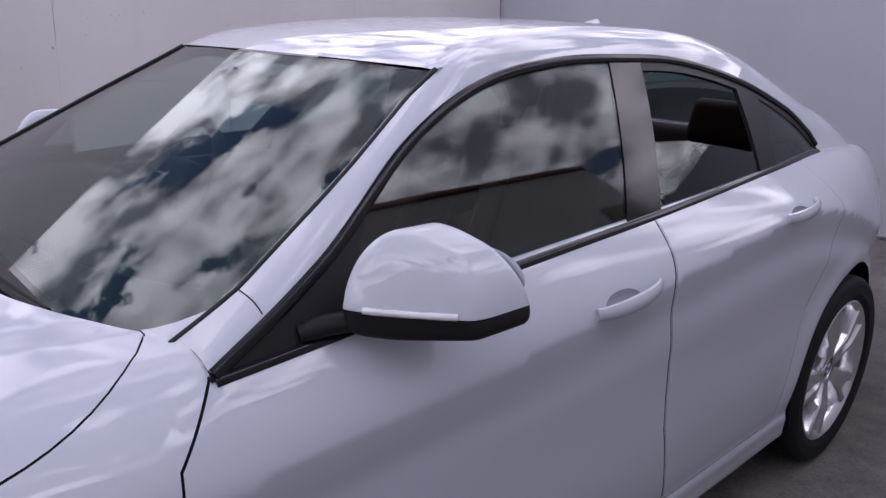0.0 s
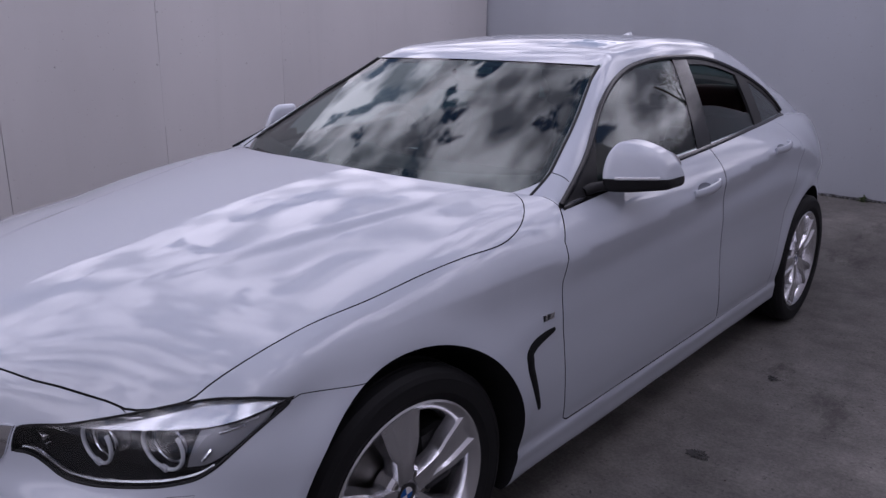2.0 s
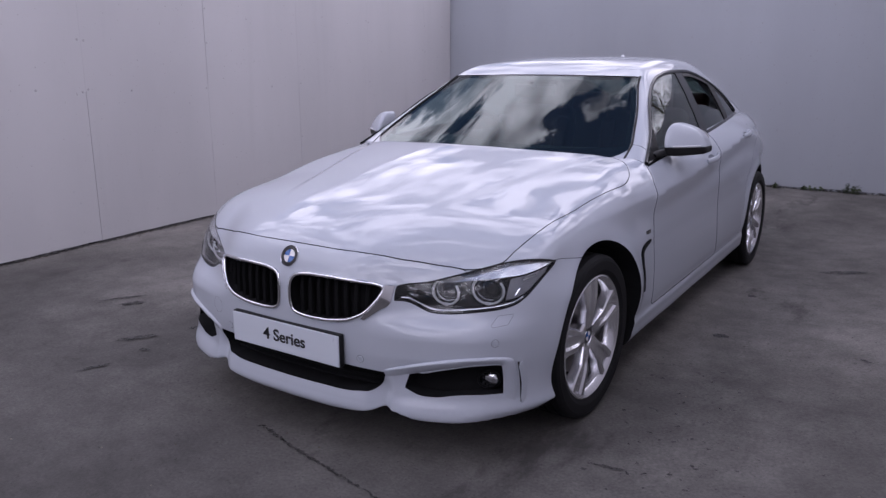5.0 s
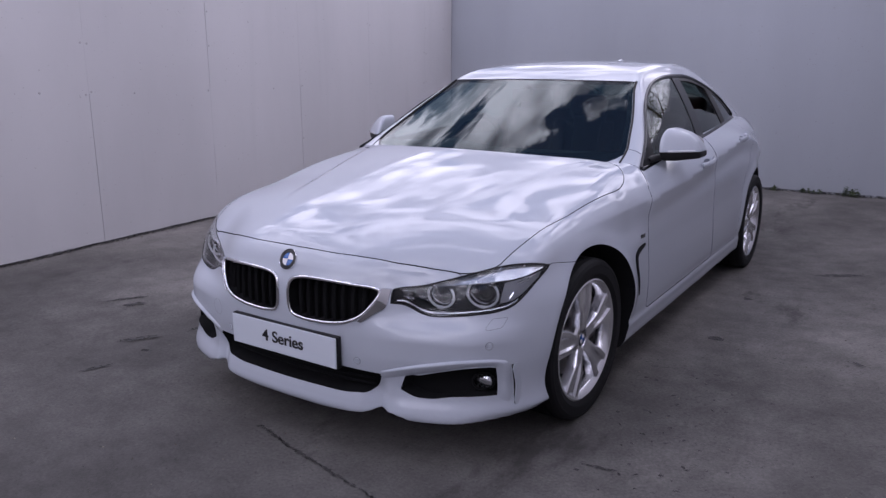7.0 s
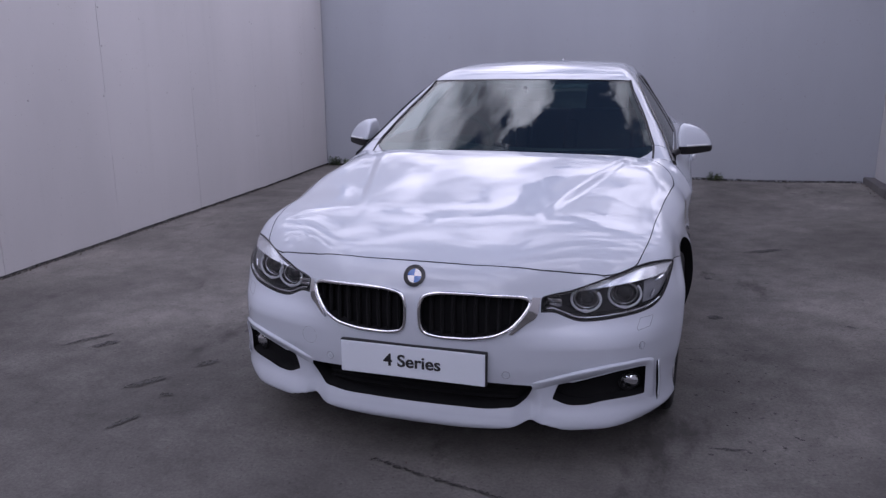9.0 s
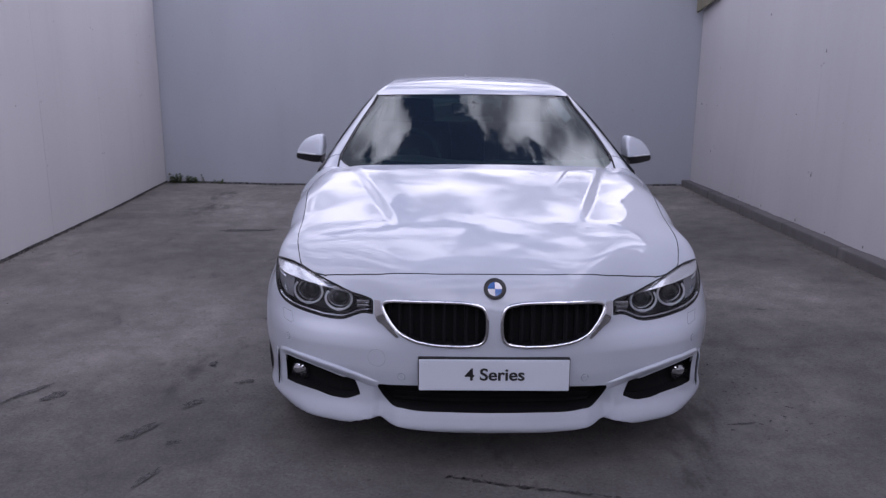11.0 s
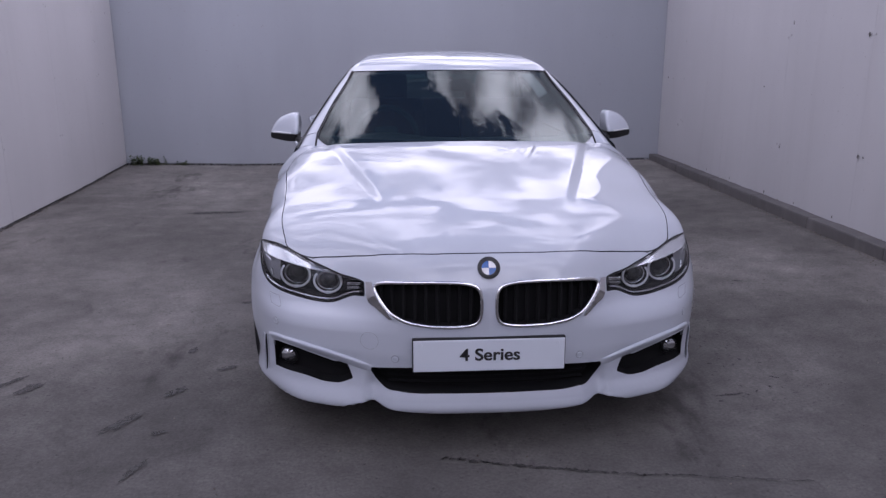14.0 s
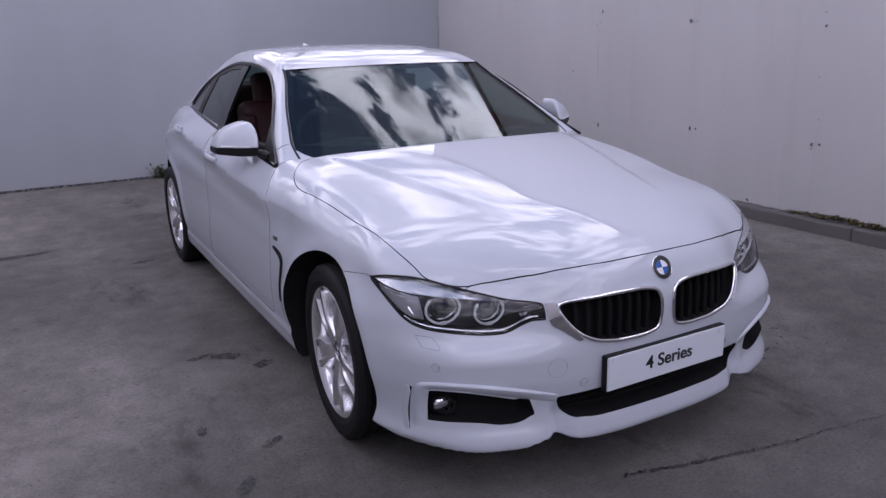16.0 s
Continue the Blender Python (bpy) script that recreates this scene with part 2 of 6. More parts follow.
# ---- building tools ----
def spl(*knots):
    """A smooth curve through (a, b) knots, as a function of a."""
    xs, ys = np.array(knots, float).T
    d = np.diff(ys) / np.diff(xs)
    m = np.r_[d[0], (d[:-1] * np.diff(xs)[1:] + d[1:] * np.diff(xs)[:-1]) / (xs[2:] - xs[:-2]), d[-1]]
    flat_spot = d[:-1] * d[1:] <= 0
    m[1:-1][flat_spot] = 0

    def f(v):
        v = np.clip(np.asarray(v, float), xs[0], xs[-1])
        k = np.clip(np.searchsorted(xs, v) - 1, 0, len(d) - 1)
        h = xs[k + 1] - xs[k]
        t = (v - xs[k]) / h
        return ((1 + 2 * t) * (1 - t) ** 2 * ys[k] + t * (1 - t) ** 2 * h * m[k]
                + t * t * (3 - 2 * t) * ys[k + 1] + t * t * (t - 1) * h * m[k + 1])
    return f


def eased(curve, a, b, w):
    """The same curve between a and b with its bends spread over w."""
    v = np.linspace(a, b, 90)
    k = np.linspace(-2, 2, 17)
    g = np.exp(-k * k)
    return spl(*zip(v, sum(q * (curve(np.clip(v + w * o, a, b)) + curve(np.clip(v - w * o, a, b))) for q, o in zip(g, k)) / (2 * g.sum())))


def smax(a, b, k):
    h = np.maximum(k - np.abs(a - b), 0) / k
    return np.maximum(a, b) + h * h * k * 0.25


def step(v, a, b):
    t = np.clip((v - a) / (b - a), 0, 1)
    return t * t * (3 - 2 * t)


def mesh_of(name, verts, faces, mats=(), smooth=True):
    me = bpy.data.meshes.new(name)
    me.from_pydata([tuple(map(float, v)) for v in verts], [], [tuple(map(int, q)) for q in faces])
    for m in mats:
        me.materials.append(m)
    if smooth:
        me.shade_smooth()
    me.update()
    return me


def part(name, me, parent=None, mats=None, label=""):
    """Links a mesh, or a bmesh, as one object under a thing."""
    if isinstance(me, bmesh.types.BMesh):
        data = bpy.data.meshes.new(name)
        me.to_mesh(data)
        me.free()
        me = data
    if mats:
        me.materials.clear()
        for m in mats if isinstance(mats, (list, tuple)) else [mats]:
            me.materials.append(m)
    ob = new(name, me)
    ob.parent = parent
    return tagged(ob, label)


def auto_smooth(me, degrees=35):
    me.shade_smooth()
    me.set_sharp_from_angle(angle=radians(degrees))
    return me


def grid_faces(nu, nv, closed_u=False, closed_v=False):
    out = []
    for i in range(nu if closed_u else nu - 1):
        for j in range(nv if closed_v else nv - 1):
            a, b = i * nv + j, ((i + 1) % nu) * nv + j
            c, d = ((i + 1) % nu) * nv + (j + 1) % nv, i * nv + (j + 1) % nv
            out.append((a, b, c, d))
    return out


def prism(poly, axis, a, b):
    """A closed prism: a polygon in the two other axes, from a to b along the axis."""
    n = len(poly)
    k = "xyz".index(axis)
    vs = []
    for h in (a, b):
        for p in poly:
            v = list(p)
            v.insert(k, h)
            vs.append(v)
    fs = [tuple(range(n)), tuple(range(2 * n - 1, n - 1, -1))] + [(i, i + n, (i + 1) % n + n, (i + 1) % n) for i in range(n)]
    bm = bmesh.new()
    bvs = [bm.verts.new(v) for v in vs]
    for f in fs:
        bm.faces.new([bvs[i] for i in f])
    bmesh.ops.recalc_face_normals(bm, faces=bm.faces)
    bmesh.ops.triangulate(bm, faces=[f for f in bm.faces if len(f.verts) > 4])
    me = bpy.data.meshes.new("cutter")
    bm.to_mesh(me)
    bm.free()
    return me


def carve(me, cutter, op="DIFFERENCE", solver="MANIFOLD"):
    """me cut by, or cut to, the cutter, as a new mesh."""
    a, b = new("tmp_a", me), new("tmp_b", cutter)
    mod = a.modifiers.new("cut", "BOOLEAN")
    mod.operation, mod.object, mod.solver = op, b, solver
    res = bpy.data.meshes.new_from_object(a.evaluated_get(bpy.context.evaluated_depsgraph_get()))
    if solver == "MANIFOLD" and len(res.polygons) == 0:
        mod.solver = "EXACT"
        res = bpy.data.meshes.new_from_object(a.evaluated_get(bpy.context.evaluated_depsgraph_get()))
    bpy.data.objects.remove(a)
    bpy.data.objects.remove(b)
    return res


def grow(poly, d):
    """A polygon pushed outwards by d."""
    p = np.array(poly, float)
    nxt, prv = np.roll(p, -1, 0), np.roll(p, 1, 0)
    e = nxt - prv
    nrm = np.stack([e[:, 1], -e[:, 0]], 1)
    nrm /= np.maximum(np.linalg.norm(nrm, axis=1, keepdims=True), 1e-9)
    area = np.sum(p[:, 0] * nxt[:, 1] - nxt[:, 0] * p[:, 1])
    return p + nrm * d * (1 if area > 0 else -1)


def tube(pts, r, seg=8, closed=False, flat=1.0, up=(0, 0, 1)):
    """A round or flattened bar along points; flat squeezes it along up."""
    p = np.array(pts, float)
    t = np.roll(p, -1, 0) - np.roll(p, 1, 0) if closed else np.gradient(p, axis=0)
    t /= np.maximum(np.linalg.norm(t, axis=1, keepdims=True), 1e-9)
    upv = np.broadcast_to(np.array(up, float), p.shape)
    s = np.cross(t, upv)
    s /= np.maximum(np.linalg.norm(s, axis=1, keepdims=True), 1e-9)
    u = np.cross(s, t)
    rr = np.broadcast_to(np.asarray(r, float), (len(p),))
    vs = []
    for i in range(len(p)):
        for k in range(seg):
            a = 2 * math.pi * (k + 0.5) / seg
            vs.append(p[i] + s[i] * math.cos(a) * rr[i] + u[i] * math.sin(a) * rr[i] * flat)
    fs = grid_faces(len(p), seg, closed, True)
    if not closed:
        fs += [tuple(range(seg))[::-1], tuple(range((len(p) - 1) * seg, len(p) * seg))]
    return vs, fs


def lathe(profile, seg=64, axis="x"):
    """Turns (along, radius) pairs about the axis."""
    vs = []
    for i in range(seg):
        a = 2 * math.pi * i / seg
        for h, r in profile:
            c, s = math.cos(a) * r, math.sin(a) * r
            vs.append((h, c, s) if axis == "x" else (c, h, s) if axis == "y" else (c, s, h))
    return vs, grid_faces(seg, len(profile), True, False)


def ring_mesh(profile, seg=64, axis="x"):
    """As lathe, with the profile closed on itself."""
    vs, _ = lathe(profile, seg, axis)
    return vs, grid_faces(seg, len(profile), True, True)


def box_bm(sx, sy, sz, bevel=0.0, at=(0, 0, 0), segs=2):
    bm = bmesh.new()
    bmesh.ops.create_cube(bm, size=1, matrix=Matrix.Translation(at) @ Matrix.Diagonal((sx, sy, sz, 1)))
    if bevel:
        bmesh.ops.bevel(bm, geom=bm.edges[:] + bm.verts[:], offset=bevel, segments=segs, affect="EDGES", profile=0.6)
    return bm


def flipped(me):
    """A mesh mirrored across x = 0."""
    m = me.copy()
    m.transform(Matrix.Diagonal((-1, 1, 1, 1)))
    m.flip_normals()
    return m


def shell(vs, nu, nv, thick, nrm):
    """A closed sheet of that thickness from a grid of points, thickened along nrm."""
    vs = np.asarray(vs).reshape(-1, 3)
    n = len(vs)
    fs = grid_faces(nu, nv)
    back = [tuple(i + n for i in q[::-1]) for q in fs]
    rim = [i * nv for i in range(nu)] + [(nu - 1) * nv + j for j in range(1, nv)] + [i * nv + nv - 1 for i in range(nu - 2, -1, -1)] + list(range(nv - 2, 0, -1))
    side = [(rim[(k + 1) % len(rim)], rim[k], rim[k] + n, rim[(k + 1) % len(rim)] + n) for k in range(len(rim))]
    return np.concatenate([vs, vs + np.asarray(nrm).reshape(-1, 3) * thick]), fs + back + side

# ---- the yard ----
def left_x(y):
    return -3.314 - 0.0354 * y


WALL_TOP, BACK_Y, RIGHT_X, NEAR_Y = 2.62, 5.82, 2.89, -6.8
EAST_TOP = 3.75


def lie(x, y):
    """The height of the yard: level under the car, rising gently to the walls."""
    right = 0.115 * step(x, 1.0, 2.75)
    left = (0.042 + 0.013 * np.clip(y, 0, 5.8)) * step(-x, 1.0, 3.3)
    back = 0.115 * step(y, 3.1, 5.8)
    return float((right ** 4 + left ** 4 + back ** 4) ** 0.25)


def ground_mesh():
    """A sheet to the horizon, finer and slightly uneven near the car."""
    lines = [-300, -60, -20, -9] + list(np.linspace(-7, 7.5, 146)) + [10, 20, 60, 300]
    vs = [(x, y, 0.004 * noise.noise((x * 0.7, y * 0.7, 0.0)) * max(0, 1 - max(abs(x), abs(y)) / 8) - 0.002 + lie(x, y)) for x in lines for y in lines]
    return mesh_of("ground", vs, [q[::-1] for q in grid_faces(len(lines), len(lines))])


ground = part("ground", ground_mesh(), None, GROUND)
tagged(ground, "dark worn asphalt yard with damp stains", "ground", kind="structure")


def wall_block(name, a, b, thick, mat, label, top=None, low=-0.02):
    """An upright wall from a to b, thickened to its left."""
    a, b = Vector((*a, 0)), Vector((*b, 0))
    d = (b - a).normalized()
    n = Vector((-d.y, d.x, 0)) * thick
    vs = [v + Vector((0, 0, z)) for z in (low, top or WALL_TOP) for v in (a, b, b + n, a + n)]
    fs = [(3, 2, 1, 0), (4, 5, 6, 7), (0, 1, 5, 4), (1, 2, 6, 5), (2, 3, 7, 6), (3, 0, 4, 7)]
    ob = part(name, mesh_of(name, vs, fs, smooth=False), None, mat)
    return tagged(ob, label, "wall", kind="structure")


west = wall_block("wall_west", (left_x(NEAR_Y) - 0.03, NEAR_Y), (left_x(BACK_Y) - 0.03, BACK_Y + 0.1), 0.2, BLACK, "dark backing of the boarded yard wall", WALL_TOP - 0.03)
wall_block("wall_north", (left_x(BACK_Y) - 0.2, BACK_Y), (RIGHT_X + 0.3, BACK_Y), 0.2, BACK, "smooth blue-grey painted yard wall", 2.5)
east = wall_block("wall_east", (RIGHT_X, BACK_Y), (RIGHT_X, NEAR_Y), 0.2, BLACK, "dark backing of the painted yard wall", EAST_TOP - 0.03)


# unseen wall behind the camera, added to hold light off the car's front
wall_block("unseen_wall_south", (RIGHT_X + 0.3, NEAR_Y), (left_x(NEAR_Y) - 0.3, NEAR_Y), 0.3, UNSEEN_WALL, "unseen plain grey wall added to close the yard and hold back light", 2.5)


def board(parent, a, d, n, length, mat, seed, low, top):
    """One wall board with bowed, slightly chipped edges, its screw heads under it."""
    rnd = random.Random(seed)
    ny, nz = 13, 15
    vs = []
    bow = rnd.uniform(-0.004, 0.006)
    for i in range(ny):
        for j in range(nz):
            u, v = i / (ny - 1), j / (nz - 1)
            z0 = low((a + d * (u * length)).y)
            z = z0 + rnd.uniform(-0.004, 0.004) * (j == 0) + v * (top - z0)
            lift = 0.012 + bow * math.sin(math.pi * u) + 0.004 * math.sin(math.pi * v * 1.5 + seed) * math.sin(math.pi * u) + rnd.uniform(0, 0.0004)
            e = 0.0014 + rnd.uniform(0, 0.0009)
            p = a + d * (e + u * (length - 2 * e)) + n * lift
            vs.append((p.x, p.y, z))
    front = len(vs)
    vs, fs = shell(np.array(vs), ny, nz, -0.016, np.broadcast_to(tuple(n), (front, 3)))
    me = mesh_of("board", vs, fs, smooth=False)
    bm = bmesh.new(); bm.from_mesh(me); bmesh.ops.recalc_face_normals(bm, faces=bm.faces); bm.to_mesh(me); bm.free()
    return part("board", auto_smooth(me, 50), parent, mat)


SCREW = mesh_of("screw", *lathe([(0.0, 0.0005), (0.0025, 0.0005), (0.0025, 0.0055), (0.0010, 0.0085), (-0.002, 0.0085)], 10, "z"))
SCREW.materials.append(SCREW_PAINT)


def board_wall(parent, start, end, first, width, mat, seed, low, top, screws, rows, joints):
    """Boards side by side; their joints are painted over but for the stretches (z0, z1) given for each."""
    a, b = Vector((*start, 0)), Vector((*end, 0))
    d = (b - a).normalized()
    n = Vector((d.y, -d.x, 0))
    total = (b - a).length
    turn = n.to_track_quat("Z", "Y").to_matrix().to_4x4()
    s0, count = first, 0
    while s0 < total - 0.02:
        ln = min(width, total - s0)
        o = max(s0, 0)
        bd = board(parent, a + d * o, d, n, ln - (o - s0), mat, seed, low, top)
        seed += 1
        rnd = random.Random(seed * 7)
        spots = [(side, z) for side in (0.024, ln - 0.024) for z in rows] + [(ln * k, z) for k in (0.34, 0.67) for z in rows[1::2]]
        for side, z in spots:
            if rnd.random() < screws:
                q = a + d * (s0 + side + rnd.uniform(-0.006, 0.006)) + n * 0.0135
                ob = part("screw", SCREW, bd)
                ob.matrix_basis = Matrix.Translation((q.x, q.y, z + rnd.uniform(-0.012, 0.012))) @ turn
        # filler in the joint at the board's start
        if s0 > 0.02:
            cuts = [low((a + d * s0).y)] + sorted(v for span in joints.get(count, ()) for v in span) + [top]
            for z0, z1 in zip(cuts[::2], cuts[1::2]):
                if z1 - z0 > 0.05:
                    bm = box_bm(0.0042, 0.009, z1 - z0 - 0.004, 0.0008, (0, 0, (z0 + z1) / 2), 1)
                    bmesh.ops.transform(bm, matrix=Matrix.Translation(a + d * s0 + n * 0.0084) @ Matrix.Rotation(math.atan2(d.y, d.x), 4, "Z"), verts=bm.verts)
                    part("joint_filler", bm, parent, mat)
        s0 += width
        count += 1


WEST_START = (0.61 - NEAR_Y) % 1.14 - 1.14
board_wall(west, (left_x(NEAR_Y), NEAR_Y), (left_x(BACK_Y) + 0.01, BACK_Y - 0.02), WEST_START, 1.14, WALL, 3, lambda y: lie(left_x(y), y) + 0.017, WALL_TOP, 0.40, (0.67, 1.18, 1.53, 1.82, 2.33),
           {6: [(0.12, 0.98)], 7: [(0.11, 1.17)], 8: [(0.35, 0.72), (1.20, 2.6)], 9: [(0.13, 1.20)], 10: [(2.2, 2.6)]})
board_wall(east, (RIGHT_X - 0.02, BACK_Y - 0.005), (RIGHT_X - 0.02, NEAR_Y), 0.71 - 1.10, 1.10, WALL_EAST, 40, lambda y: 0.16, EAST_TOP, 0.3, (0.66, 1.11, 1.52, 2.0), {2: [(0.21, 0.62)], 3: [(1.10, 1.34)]})
coping = part("coping", box_bm(0.30, BACK_Y - NEAR_Y, 0.09, 0.012, (RIGHT_X + 0.08, (BACK_Y + NEAR_Y) / 2, EAST_TOP + 0.035)), east, COPING, "dull red coping along the wall top")


def kerb_stones():
    """A low dirty concrete kerb along the east wall, one stone after another."""
    rnd = random.Random(5)
    y = BACK_Y - 0.01
    while y > -6.0:
        ln = min(0.915, y + 6.0)
        bm = box_bm(0.118, ln - 0.003, 0.15, 0.012, (2.810, y - ln / 2, 0.125), 2)
        bmesh.ops.subdivide_edges(bm, edges=[e for e in bm.edges if e.calc_length() > 0.3], cuts=10, use_grid_fill=True)
        for v in bm.verts:
            if v.co.z > 0.0:
                v.co += Vector((noise.noise(v.co * 9), 0, noise.noise(v.co * 7 + Vector((3, 1, 2))))) * 0.006
        yield bm
        y -= ln


kerb = new("kerb")
tagged(kerb, "low dirty concrete kerb along the wall", "kerb", kind="structure")
for bm in kerb_stones():
    part("kerb_stone", bm, kerb, KERB)


def hung_board():
    """A weathered board fixed high in the corner of the yard, its lower edge slanting."""
    b = new("timber_board")
    for k in range(6):
        t0, t1 = k / 6 + 0.004, (k + 1) / 6 - 0.004
        vs = []
        for off in (0.0, 0.022):
            for t, up in ((t0, 0), (t1, 0), (t1, 1), (t0, 1)):
                x, y = 2.765 + 0.064 * t + off, 5.787 - 0.69 * t
                vs.append((x, y, 2.82 if up else 2.148 + 0.147 * t))
        part("plank", mesh_of("plank", vs, [(0, 1, 2, 3), (7, 6, 5, 4), (0, 4, 5, 1), (1, 5, 6, 2), (2, 6, 7, 3), (3, 7, 4, 0)], smooth=False), b, OLD_TIMBER)
    return tagged(b, "weathered greenish timber board fixed high on the wall", "board")


hung_board()

# ---- the car: its outer surface as level sets, nose towards -y, front axle at y = 0 ----
nose = spl((0, -0.786), (0.2, -0.780), (0.32, -0.766), (0.42, -0.744), (0.55, -0.704), (0.65, -0.664), (0.72, -0.622), (0.78, -0.574), (0.88, -0.47), (1.1, -0.18))
half = spl((-0.95, 0.70), (-0.62, 0.790), (-0.5, 0.826), (-0.4, 0.849), (-0.3, 0.866), (-0.2, 0.879), (0, 0.894), (0.5, 0.906), (1.0, 0.909),
           (1.5, 0.910), (2.3, 0.911), (2.8, 0.907), (3.1, 0.870), (3.3, 0.820), (3.5, 0.755), (3.75, 0.64), (4.0, 0.45))
nose_in = spl((0.10, 0.08), (0.148, 0.050), (0.162, 0.020), (0.176, 0.005), (0.22, 0.002), (0.30, 0.010), (0.40, 0.0), (0.56, 0.0), (0.62, 0.006), (0.68, 0.030), (0.72, 0.050), (0.76, 0.075), (0.9, 0.2))
lamp_in = spl((0.2, 0.0), (0.46, 0.0), (0.50, 0.015), (0.54, 0.050), (0.62, 0.078), (0.69, 0.097), (0.74, 0.110), (1.0, 0.15))
lower_in = spl((0.10, 0.11), (0.15, 0.065), (0.18, 0.032), (0.20, 0.020), (0.25, 0.010), (0.278, 0.006), (0.298, 0.011), (0.34, 0.006), (0.41, 0.002), (0.47, 0.001), (0.54, 0.003), (0.61, 0.006), (0.66, 0.006), (0.72, 0.003), (0.78, 0.0), (1.3, 0.0))
crease = spl((-0.8, 0.72), (-0.3, 0.755), (0.3, 0.79), (0.83, 0.815), (1.14, 0.832), (1.49, 0.86), (1.92, 0.90), (2.32, 0.933), (2.6, 0.905), (3.0, 0.80), (3.6, 0.72))
belt = spl((-0.9, 0.88), (0.3, 0.900), (0.66, 0.918), (1.25, 0.962), (1.72, 0.988), (2.4, 1.020), (2.83, 1.030), (3.1, 1.028), (3.35, 1.016), (3.6, 0.98), (3.8, 0.92))
cabin_foot = spl((0.2, 0.84), (0.66, 0.820), (1.25, 0.815), (1.72, 0.806), (2.4, 0.762), (2.83, 0.715), (3.3, 0.660), (3.8, 0.51))
hood_mid = spl((-0.9, 0.69), (-0.74, 0.742), (-0.6, 0.797), (-0.45, 0.840), (-0.2, 0.888), (0, 0.922), (0.3, 0.965), (0.5, 0.988), (0.8, 1.0))
hood_drop = spl((-0.9, 0.16), (-0.55, 0.14), (-0.45, 0.104), (0, 0.066), (0.5, 0.043), (0.8, 0.045))
tail = spl((0, 3.84), (0.4, 3.79), (0.58, 3.69), (0.70, 3.54), (0.8, 3.34), (1.1, 2.7))

lip = spl((0, 0.0), (0.23, 0.006), (0.31, 0.014), (0.36, 0.024), (0.405, 0.041), (0.455, 0.032), (0.512, 0.014), (0.60, 0.012), (0.75, 0.020), (1.0, 0.03))
hood_mid, hood_drop = eased(hood_mid, -0.9, 0.8, 0.07), eased(hood_drop, -0.9, 0.8, 0.08)
crease, belt, half = eased(crease, -0.8, 3.6, 0.06), eased(belt, -0.9, 3.8, 0.05), eased(half, -0.95, 4.0, 0.05)


def body_f(x, y, z):
    x = np.abs(x)
    zc, zb = crease(y), belt(y)
    # sides
    ahead = 1 - step(y, 0.0, 0.45)
    s = np.clip((z - zc) / np.maximum(zb - zc, 0.02), 0, 1.6)
    hip = step(y, 2.45, 3.05)
    curve = (1 - hip) * (0.35 * s + 0.65 * s ** 1.7) + hip * (0.3 * s + 0.7 * (1 - np.sqrt(1 - np.minimum(s, 0.999) ** 2)) + 2 * np.maximum(s - 1, 0))
    top_in = (half(y) - cabin_foot(np.maximum(y, 0.2)) - 0.004) * curve
    low = lower_in(z) * (1 - ahead * step(z, 0.19, 0.22))
    hollow = 0.008 * np.exp(-((z - (zc - 0.080)) / 0.055) ** 2) * step(y, -0.2, 0.9) * (1 - step(y, 3.0, 3.4))
    flare = 0.0
    for yc, rz in ((0.0, 0.33), (2.81, 0.33)):
        r = np.hypot(y - yc, z - rz)
        flare = flare + 0.009 * np.exp(-((r - 0.386) / 0.045) ** 2) * step(z, 0.28, 0.42)
    bulge = 0.016 * np.exp(-((z - 0.46) / 0.15) ** 2) * step(y, -0.60, -0.35) * (1 - step(y, 0.3, 0.6))
    bulge = bulge + 0.014 * np.exp(-((z - 0.205) / 0.045) ** 2) * step(y, -0.62, -0.44) * (1 - step(y, -0.36, -0.15))
    lean = (0.027 * step(z, 0.56, 0.70) * step(y, -0.58, -0.36) * (1 - step(y, -0.1, 0.3)) + 0.030 * step(z, 0.58, 0.82) * step(y, -0.45, -0.05)) * (1 - step(y, 0.36, 0.62))
    fs = x - (half(y) - top_in - low - hollow - lean + flare + bulge)
    # nose
    b = step(x, 0.24, 0.57) * (1 - 0.5 * step(x, 0.74, 0.86))
    trimmed = (-0.009 * (1 - step(z, 0.205, 0.262)) + 0.024 * step(x, 0.33, 0.405) * (1 - step(x, 0.402, 0.442)) * (1 - step(z, 0.26, 0.335))
               + 0.008 * step(x, 0.42, 0.50) * (1 - step(z, 0.34, 0.40)) * step(z, 0.205, 0.26))
    fn = (nose(x) + nose_in(z) + b * lamp_in(z) + trimmed) - y
    f = smax(fs, fn * 0.9, 0.10)
    # top
    line, fade = 0.385 + 0.29 * (y + 0.25), step(y, -0.50, 0.0)
    rise = 0.012 * (1 - step(x, line - 0.018, line + 0.034)) * fade
    hood = hood_mid(y) - hood_drop(y) * (x / 0.73) ** 2.2 - 0.012 * fade + rise
    deck = zb + 0.03 - 0.03 * step(y, 2.7, 3.2)
    w = step(y, 0.52, 0.74)
    ft = z - (hood * (1 - w) + deck * w)
    k = 0.055 + 0.035 * step(y, -0.5, 0.0)
    f = smax(f, ft, k * (1 - w) + 0.02 * w)
    # tail and floor
    f = smax(f, (y - tail(x)) * 0.9, 0.08)
    floor_z = 0.165 + 0.030 * step(y, 0.2, 0.5) + lip(x) * (1 - step(y, -0.5, -0.3))
    return smax(f, floor_z - z, 0.007)


